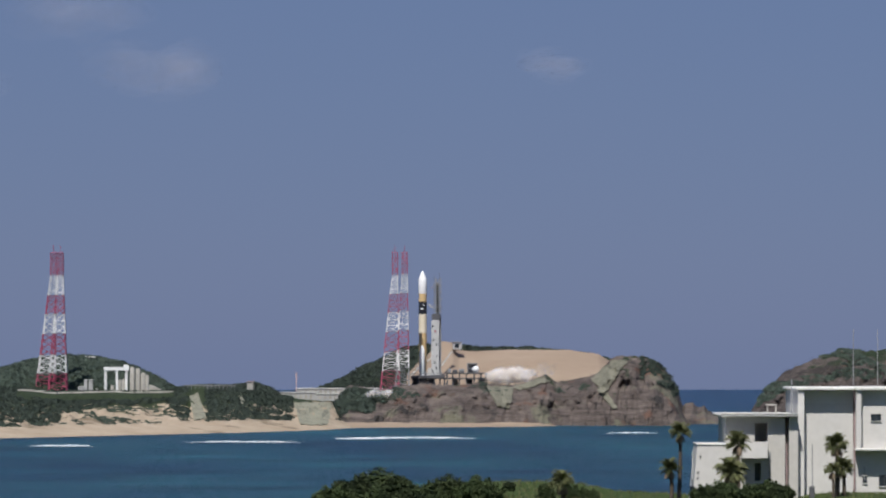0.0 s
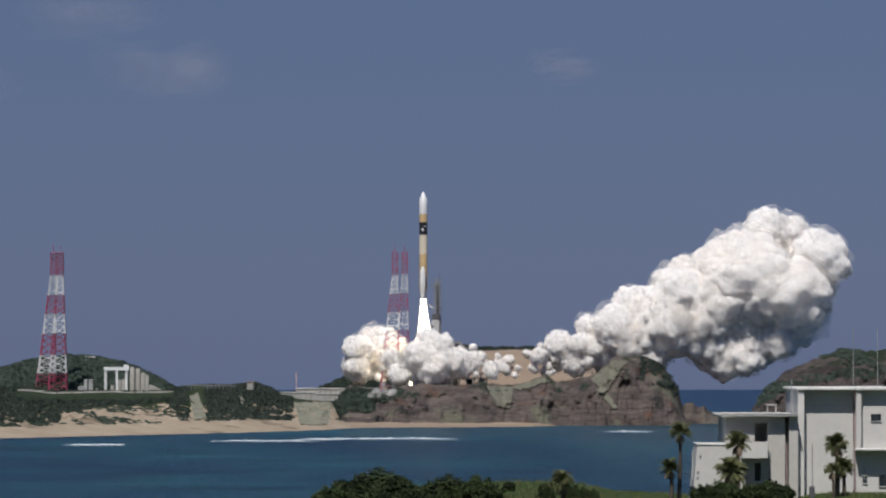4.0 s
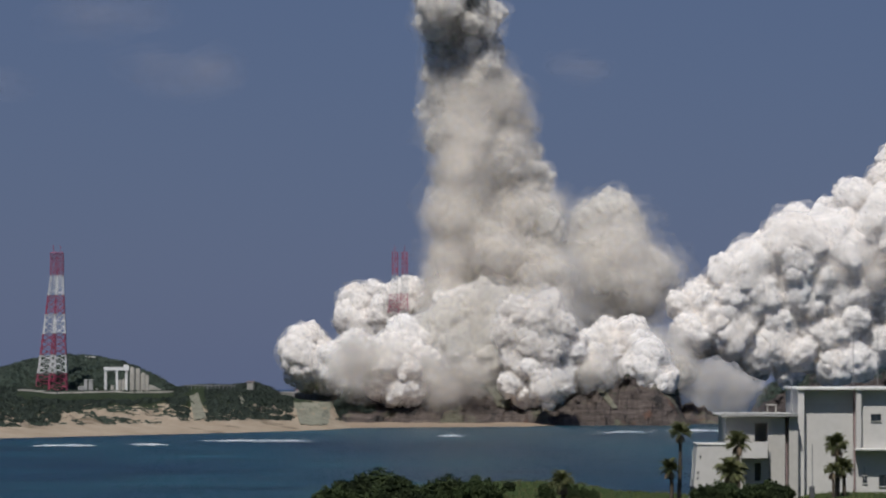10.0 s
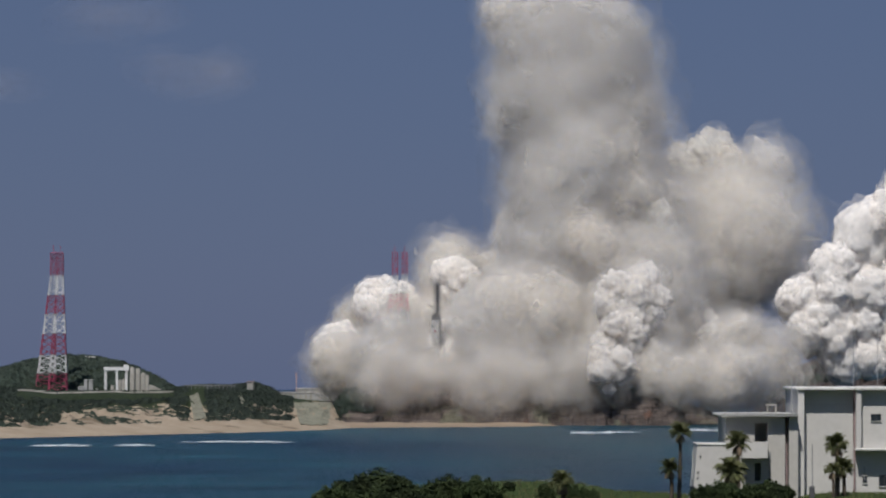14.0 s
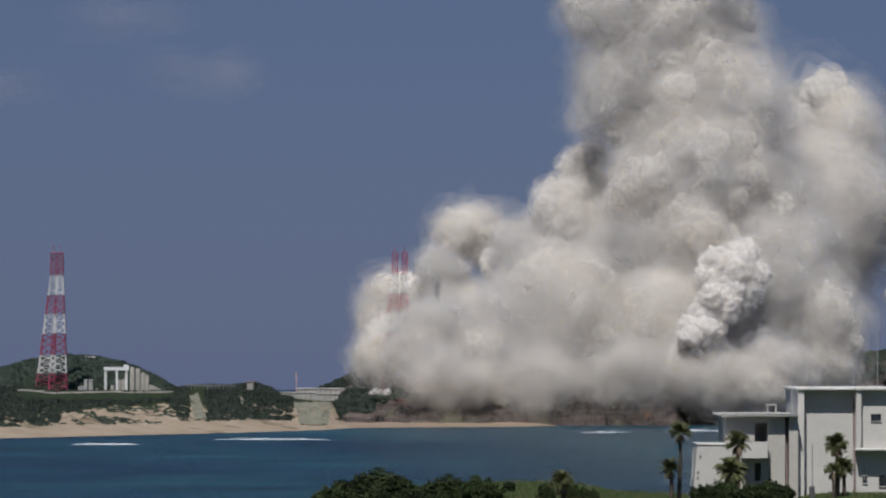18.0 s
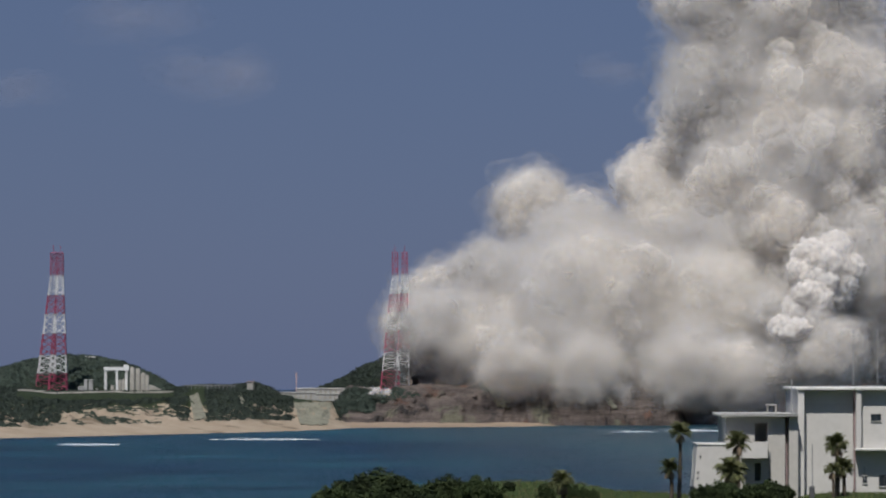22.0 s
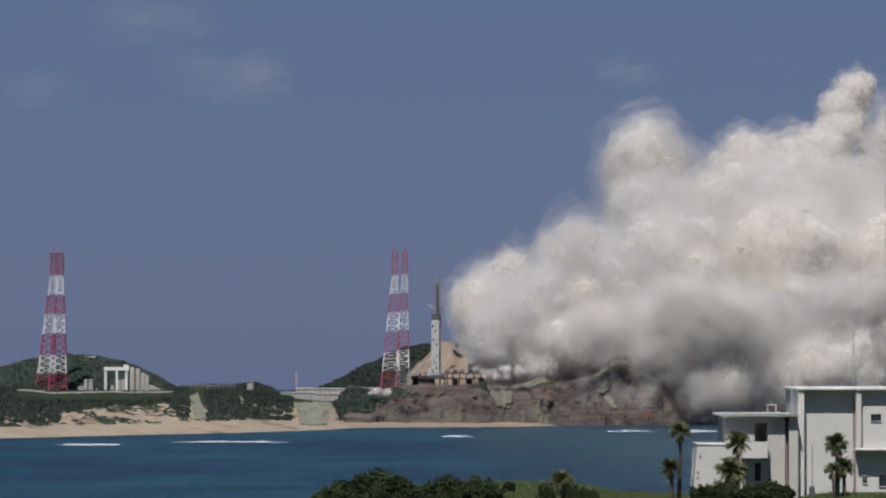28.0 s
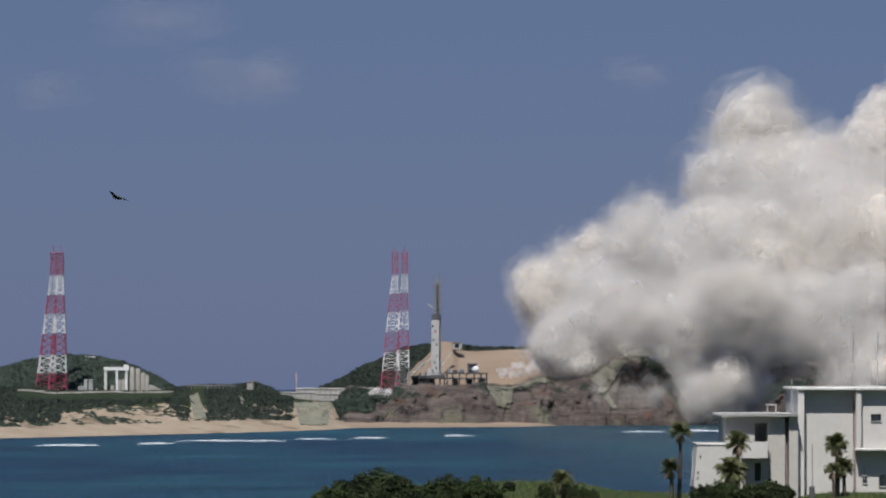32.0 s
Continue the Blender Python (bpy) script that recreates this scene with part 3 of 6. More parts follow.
def build_rocket():
    r = thing("rocket", Matrix.Translation(ROCKET), "white and tan two-stage rocket with black interstage", "rocket")
    h = lambda v: (668 - v) * K0
    R = 1.95
    part("core_stage", lathe([(R, h(655)), (R, h(557))], 28), M_TAN, r, "tan insulated core stage", True)
    part("core_band", lathe([(R + 0.03, h(590)), (R + 0.03, h(556.5))], 28), M_CREAM, r, "cream band below the interstage", True)
    part("interstage", lathe([(R + 0.04, h(556.5)), (R + 0.04, h(534))], 28), M_BLACK, r, "black interstage", True)
    flags = bmesh.new()
    box(flags, -0.9, 0.1, -R - 0.16, -R + 0.3, h(549), h(545))
    box(flags, 0.3, 1.1, -R - 0.14, -R + 0.4, h(542), h(540))
    part("marking", flags, M_RWHITE, r, "small white marking")
    part("upper_stage", lathe([(R, h(534)), (R, h(520))], 28), M_TAN, r, "tan upper stage", True)
    nose = [(R, h(520)), (R + 0.08, h(519)), (R + 0.08, h(495))] + [(max(0.12, (R + 0.08) * (1 - 0.9 * (i / 8) ** 1.25)), h(495) + (h(479.5) - h(495)) * i / 8) for i in range(1, 9)]
    part("fairing", lathe(nose, 28), M_RWHITE, r, "white payload fairing", True)
    for x, y in ((-0.25, -3.3), (0.35, 3.3)):
        b = part("booster", lathe([(0.7, h(668)), (1.1, h(664)), (0.9, h(662)), (1.36, h(660)), (1.36, h(624)), (1.15, h(619)), (0.25, h(611))], 20), M_RWHITE, r, "white solid booster", True)
        b.location = (x, y, 0)
        s = part("booster_strut", boxes((-0.15, 0.15, -1.4 if y > 0 else 1.0, -1.0 if y > 0 else 1.4, h(640), h(638))), M_STEEL, b)
    part("engine_nozzle", lathe([(1.5, h(668)), (1.2, h(663)), (0.6, h(656)), (1.9, h(655))], 20), M_STEEL, r, "dark engine nozzle", True)
    # fire spilling round the nozzles at ignition
    fire = thing("ignition_fire", Matrix(), "orange and white fire spilling from the rocket's base", "fire")
    rng = random.Random(77)
    for n in range(9):
        x, z, q = rng.uniform(-2.6, 3.4), rng.uniform(-0.8, 1.6), rng.uniform(0.7, 1.5)
        bm = bmesh.new()
        bmesh.ops.create_icosphere(bm, subdivisions=3, radius=q)
        for v in bm.verts:
            v.co *= 1 + 0.5 * fbm(v.co.x * 0.9 + n, v.co.y * 0.9, v.co.z * 0.9)
        f = part("tongue", bm, M_FIRE if n % 2 else M_FIRE_HOT, fire, "", True)
        c = P(747, 661, 2394)
        up = lambda t, s0: (t, pose(c.x + x * s0, c.y, c.z + z * s0, 0, 20 * t + 40 * n, 0))
        down = pose(c.x, c.y + 6, PAD_Z - 16)
        MOVES.append((f, [(0.0, down), (0.35, down), up(0.7, 0.4), up(1.0, 0.6), up(1.5, 1.0), up(2.0, 1.5), up(2.6, 1.5), up(3.2, 2.0), (4.0, down), (32.0, down)]))
    # exhaust, which reaches down the flame trench until the rocket lifts off
    prof = [(1.2, -0.5)]
    for i in range(1, 43):
        d = 5.6 * i
        w = lerp_rows([(0, 4), (20, 6), (50, 10), (100, 18), (145, 27), (170, 30), (190, 30), (206, 27), (222, 20), (234, 8)], d) * K0
        prof.append((w, -d * K0))
    prof.reverse()
    bm = lathe(prof, 28)
    for v in bm.verts:
        q = v.co
        w = 1 + min(0.5, abs(q.z) * 0.009) * fbm(q.x * 0.25, q.y * 0.25, q.z * 0.16)
        q.x, q.y = q.x * w + 0.022 * abs(q.z) * 0.9, q.y * w
    part("exhaust_flame", bm, M_FLAME, r, "white-hot exhaust flame turning orange", True)
    return r


RISE = [(0.0, 0), (0.5, 1), (1.0, 5), (1.5, 13), (2.0, 27), (2.5, 46), (3.0, 72), (3.5, 102), (4.5, 184), (5.5, 280), (6.0, 337), (6.5, 402), (7.0, 473), (7.5, 556), (8.0, 650), (8.5, 752), (9.0, 860), (10.0, 1110), (12.0, 1700), (16.0, 3100), (22.0, 5600), (32.0, 10000)]


def rise(t):
    return lerp_rows(RISE, t)


# ---- exhaust clouds ----
def puff_mesh(name, shells, seed, soft=False):
    """One billow: a lumpy core inside ever thinner lumpy shells, tied by a thread. shells: rows of size, level, material."""
    bm = bmesh.new()
    for n, (size, level, _) in enumerate(shells):
        off = seed + 0.37 * n
        r = bmesh.ops.create_icosphere(bm, subdivisions=level, radius=1.0)
        for v in r["verts"]:
            p = v.co.normalized()
            q = p * 1.4 + Vector((off * 7.3, off * 3.1, off * 5.7))
            f1 = noise.voronoi(q)[0][0]
            f2 = noise.voronoi(q * 2.3)[0][0]
            if soft:
                h = 0.78 + 0.44 * (0.62 - f1) + 0.24 * (0.6 - f2) + 0.17 * fbm(q.x * 1.5, q.y * 1.5, q.z * 1.5)
            else:
                h = 0.80 + 0.36 * (0.62 - f1) + 0.18 * (0.6 - f2) + 0.05 * fbm(q.x * 3, q.y * 3, q.z * 3)
            v.co = p * h * 1.12 * size
        for f in {f for v in r["verts"] for f in v.link_faces}:
            f.material_index = n
    bm.verts.ensure_lookup_table()
    first = [0]
    for _, level, _ in shells:
        first.append(first[-1] + 2 + 10 * 4 ** (level - 1))
    for a, b in zip(first, first[1:-1]):
        v0 = bm.verts[a]
        tie = bm.faces.new((v0, v0.link_edges[0].other_vert(v0), bm.verts[b]))
    me = bpy.data.meshes.new(name)
    bm.to_mesh(me)
    bm.free()
    for row in shells:
        me.materials.append(row[2])
    me.polygons.foreach_set("use_smooth", [True] * len(me.polygons))
    return me


PUFFS = {}


def puff(kind, i):
    if not PUFFS:
        for key, shells in (("white_big", ((0.94, 4, M_SMOKE), (1.05, 3, M_SMOKE_RIM))), ("white", ((0.94, 3, M_SMOKE), (1.05, 2, M_SMOKE_RIM))),
                            ("beige_big", ((0.62, 3, M_BEIGE), (0.83, 3, M_BEIGE_MID), (1.03, 3, M_BEIGE_RIM), (1.28, 3, M_BEIGE_VEIL))), ("beige", ((0.72, 3, M_BEIGE), (0.90, 2, M_BEIGE_MID), (1.08, 2, M_BEIGE_RIM))),
                            ("old_big", ((0.62, 3, M_OLD), (0.83, 3, M_OLD_MID), (1.03, 3, M_OLD_RIM), (1.28, 3, M_OLD_VEIL))), ("old", ((0.72, 3, M_OLD), (0.90, 2, M_OLD_MID), (1.08, 2, M_OLD_RIM))),
                            ("dust_big", ((0.80, 4, M_DUST), (0.94, 3, M_DUST_RIM), (1.1, 3, M_BEIGE_RIM))), ("dust", ((0.80, 3, M_DUST), (0.94, 3, M_DUST_RIM), (1.1, 2, M_BEIGE_RIM))),
                            ("pale_big", ((0.72, 3, M_PALE), (0.9, 3, M_PALE_RIM), (1.1, 3, M_BEIGE_RIM))), ("pale", ((0.72, 3, M_PALE), (0.9, 3, M_PALE_RIM), (1.1, 2, M_BEIGE_RIM))),
                            ("fleece_big", ((0.78, 4, M_FLEECE), (0.93, 4, M_PALE_RIM), (1.08, 3, M_BEIGE_RIM))), ("fleece", ((0.78, 3, M_FLEECE), (0.93, 3, M_PALE_RIM), (1.08, 3, M_BEIGE_RIM))),
                            ("haze", ((0.62, 3, M_BEIGE_RIM), (0.85, 3, M_BEIGE_VEIL), (1.1, 3, M_BEIGE_VEIL))),
                            ("cloud", ((0.65, 3, M_CLOUD), (1.1, 3, M_CLOUD))),
                            ("wisp", ((0.6, 2, M_BEIGE_VEIL), (1.0, 2, M_BEIGE_VEIL))), ("steam", ((0.55, 2, M_STEAM), (0.8, 2, M_STEAM), (1.1, 2, M_STEAM_RIM)))):
            PUFFS[key] = [puff_mesh("billow", shells, s + 1, not key.startswith("white")) for s in range(7)]
    return PUFFS[kind][i % len(PUFFS[kind])]


MOVES = []      # (object, rows) to key in motions()


def in_ball(rng):
    while True:
        o = Vector((rng.uniform(-1, 1), rng.uniform(-1, 1), rng.uniform(-1, 1)))
        if 0.05 < o.length < 1:
            return o * (o.length ** 0.5) / o.length


def billow(cloud, kind, rp, k, rng):
    """One billow of radius rp (grid units) under its cloud, and how it is turned."""
    ob = new("billow", puff(kind + ("_big" if rp > 24 and kind not in ("steam", "wisp", "haze") else ""), rng.randrange(7)))
    ob.parent = cloud
    wide = 0.1 if kind == "white" else 0.15
    ob.scale = [rp * k * rng.uniform(0.88 - wide, 1.13 + wide) for _ in range(3)]
    return ob, [rng.uniform(0, 360) for _ in range(3)], rng.uniform(-5, 5)


def lobe(cloud, kind, rows, n, rng, depth=2395, source=(850, 668), big=(0.34, 0.62), flat=0.8, stretch=1.0, lean=0.0):
    """One swelling lobe: rows of time, u, v, radius on the plan's grid. Its billows come up out of the trench at source, and spread as the lobe swells."""
    k = K(depth)
    inside = [r for _, u, _, r in rows if u < 1650]
    sinks = kind.endswith("*")      # an old white lobe that ends up behind the dust
    kind = kind.rstrip("*")
    hide = P(source[0], source[1], 2395)
    for i in range(n):
        rp = inside[(i * len(inside)) // n] * rng.uniform(*big)
        o = in_ball(rng)
        ob, turn, spin = billow(cloud, "old" if kind == "beige" and i % 3 == 1 else kind, rp, k, rng)
        drifts = 26.0 if sinks and kind == "dust" else 26.0 if kind in ("beige", "old") and i % 3 == 0 and depth < 2450 else 0.0
        down = pose(hide.x + o.x * 6, hide.y + o.y * 8, PAD_Z - 14 - rp * k * 1.7, *turn)
        keys = []
        for t, u, v, r in rows:
            if r < rp * 1.15:
                continue
            late = min(1.0, max(0.0, (t - 11.0) / 5.0)) if sinks else 0.0
            if drifts:
                u += max(0.0, t - 21.0) * drifts
            c = P(u, v, depth + (2455 - depth) * late + lean * max(-30.0, 680.0 - v) * k)
            reach = max(0.0, r - rp * 0.6) * k * (1 - 0.35 * late)
            keys.append((t, pose(c.x + o.x * reach * stretch, c.y + o.y * reach * flat, c.z + o.z * reach, turn[0], turn[1] + spin * t, turn[2])))
        if not keys:
            continue
        t0 = keys[0][0]
        start = [] if t0 <= 0.0 else [(0.0, down)] if t0 <= 0.5 else [(0.0, down), (t0 - 0.45, down)]
        t1, last = keys[-1]
        end = []
        if t1 < 32.0:
            far = last.copy()
            far.translation += Vector((12.0 * (32.0 - t1), 0, 1.5 * (32 - t1)))
            end = [(32.0, far)]
        MOVES.append((ob, start + keys + end))


def build_jet_cloud(rng):
    jet = thing("exhaust_cloud", Matrix(), "white billowing exhaust blown sideways from the flame duct", "smoke", "exhaust clouds")
    for rows, n in (
        ([(0.5, 975, 650, 14), (1, 1000, 630, 48), (2, 1140, 592, 75), (3, 1250, 545, 92), (3.5, 1325, 525, 104), (5.5, 1525, 455, 140), (7, 1640, 420, 160), (9, 1800, 380, 180), (13, 2100, 350, 190)], 36),
        ([(0.6, 930, 650, 14), (1, 950, 634, 40), (2, 1040, 608, 56), (3, 1160, 575, 78), (3.5, 1220, 555, 90), (5.5, 1395, 485, 112), (7, 1500, 440, 130), (9, 1610, 410, 145), (13, 1850, 380, 165)], 36),
        ([(0.4, 905, 658, 12), (1, 890, 648, 26), (2, 960, 632, 36), (3, 1060, 600, 60), (3.5, 1110, 585, 70), (5.5, 1270, 535, 98), (7, 1370, 490, 115), (9, 1480, 455, 135), (13, 1690, 430, 165)], 36),
        ([(2, 893, 652, 20), (3, 960, 628, 40), (3.5, 1000, 618, 48), (5.5, 1160, 570, 82), (7, 1250, 540, 98), (9, 1360, 505, 118), (11, 1470, 480, 130), (13, 1570, 450, 140), (17, 1760, 420, 150)], 32),
        ([(2.6, 870, 658, 18), (3, 888, 652, 20), (3.5, 925, 642, 28), (5.5, 1065, 603, 60), (7, 1160, 575, 78), (9, 1270, 545, 95), (11, 1370, 520, 110), (13, 1460, 520, 115), (17, 1660, 520, 120)], 30),
        ([(3.5, 862, 662, 14), (5.5, 1000, 625, 38), (7, 1080, 605, 52), (9, 1190, 585, 72), (11, 1290, 565, 85), (13, 1390, 565, 85), (17, 1600, 560, 90)], 24),
        ([(2, 1160, 570, 34), (3, 1255, 510, 48), (3.5, 1305, 475, 54), (5.5, 1440, 388, 70), (7, 1500, 358, 78), (9, 1590, 330, 88), (13, 1760, 320, 100)], 22),
        ([(2, 1110, 625, 40), (3, 1215, 620, 48), (3.5, 1270, 610, 56), (5.5, 1430, 560, 70), (7, 1500, 535, 85), (9, 1600, 520, 100), (13, 1780, 500, 120)], 22),
        ([(3.5, 1080, 630, 40), (5.5, 1190, 640, 46), (7, 1260, 630, 58), (9, 1350, 615, 72), (11, 1440, 595, 75), (13, 1520, 585, 75), (17, 1700, 570, 80)], 20),
        ([(0.3, 875, 662, 7), (0.5, 880, 660, 11), (1, 880, 657, 16), (3, 885, 652, 19), (5.5, 950, 645, 30), (7, 1010, 640, 40), (9, 1080, 640, 52), (13, 1230, 650, 60), (17, 1380, 640, 60), (23, 1560, 620, 60)], 26),
        ([(0.3, 915, 660, 9), (0.5, 920, 655, 14), (1, 925, 645, 24), (2, 935, 640, 30), (3, 925, 640, 30), (3.5, 960, 632, 34), (5.5, 1110, 610, 52), (7, 1190, 600, 60), (9, 1300, 590, 70), (13, 1470, 600, 80), (17, 1640, 600, 80)], 28),
        ([(3.5, 1190, 635, 28), (5.5, 1300, 625, 50), (7, 1370, 612, 62), (9, 1460, 602, 78), (11, 1540, 592, 84), (13, 1630, 582, 84), (17, 1800, 560, 84)], 24),
        ([(3.5, 1290, 620, 34), (5.5, 1440, 590, 56), (7, 1530, 575, 70), (9, 1620, 560, 84), (13, 1780, 540, 90)], 22),
        ([(0.8, 985, 640, 18), (1, 985, 636, 26), (2, 1000, 622, 40), (3, 1010, 612, 46), (3.5, 1050, 605, 52), (5.5, 1210, 560, 80), (7, 1310, 530, 90), (9, 1420, 500, 110), (13, 1630, 500, 120)], 26),
    ):
        lobe(jet, "white", rows, n, rng, 2395, (868, 672), lean=0.25)


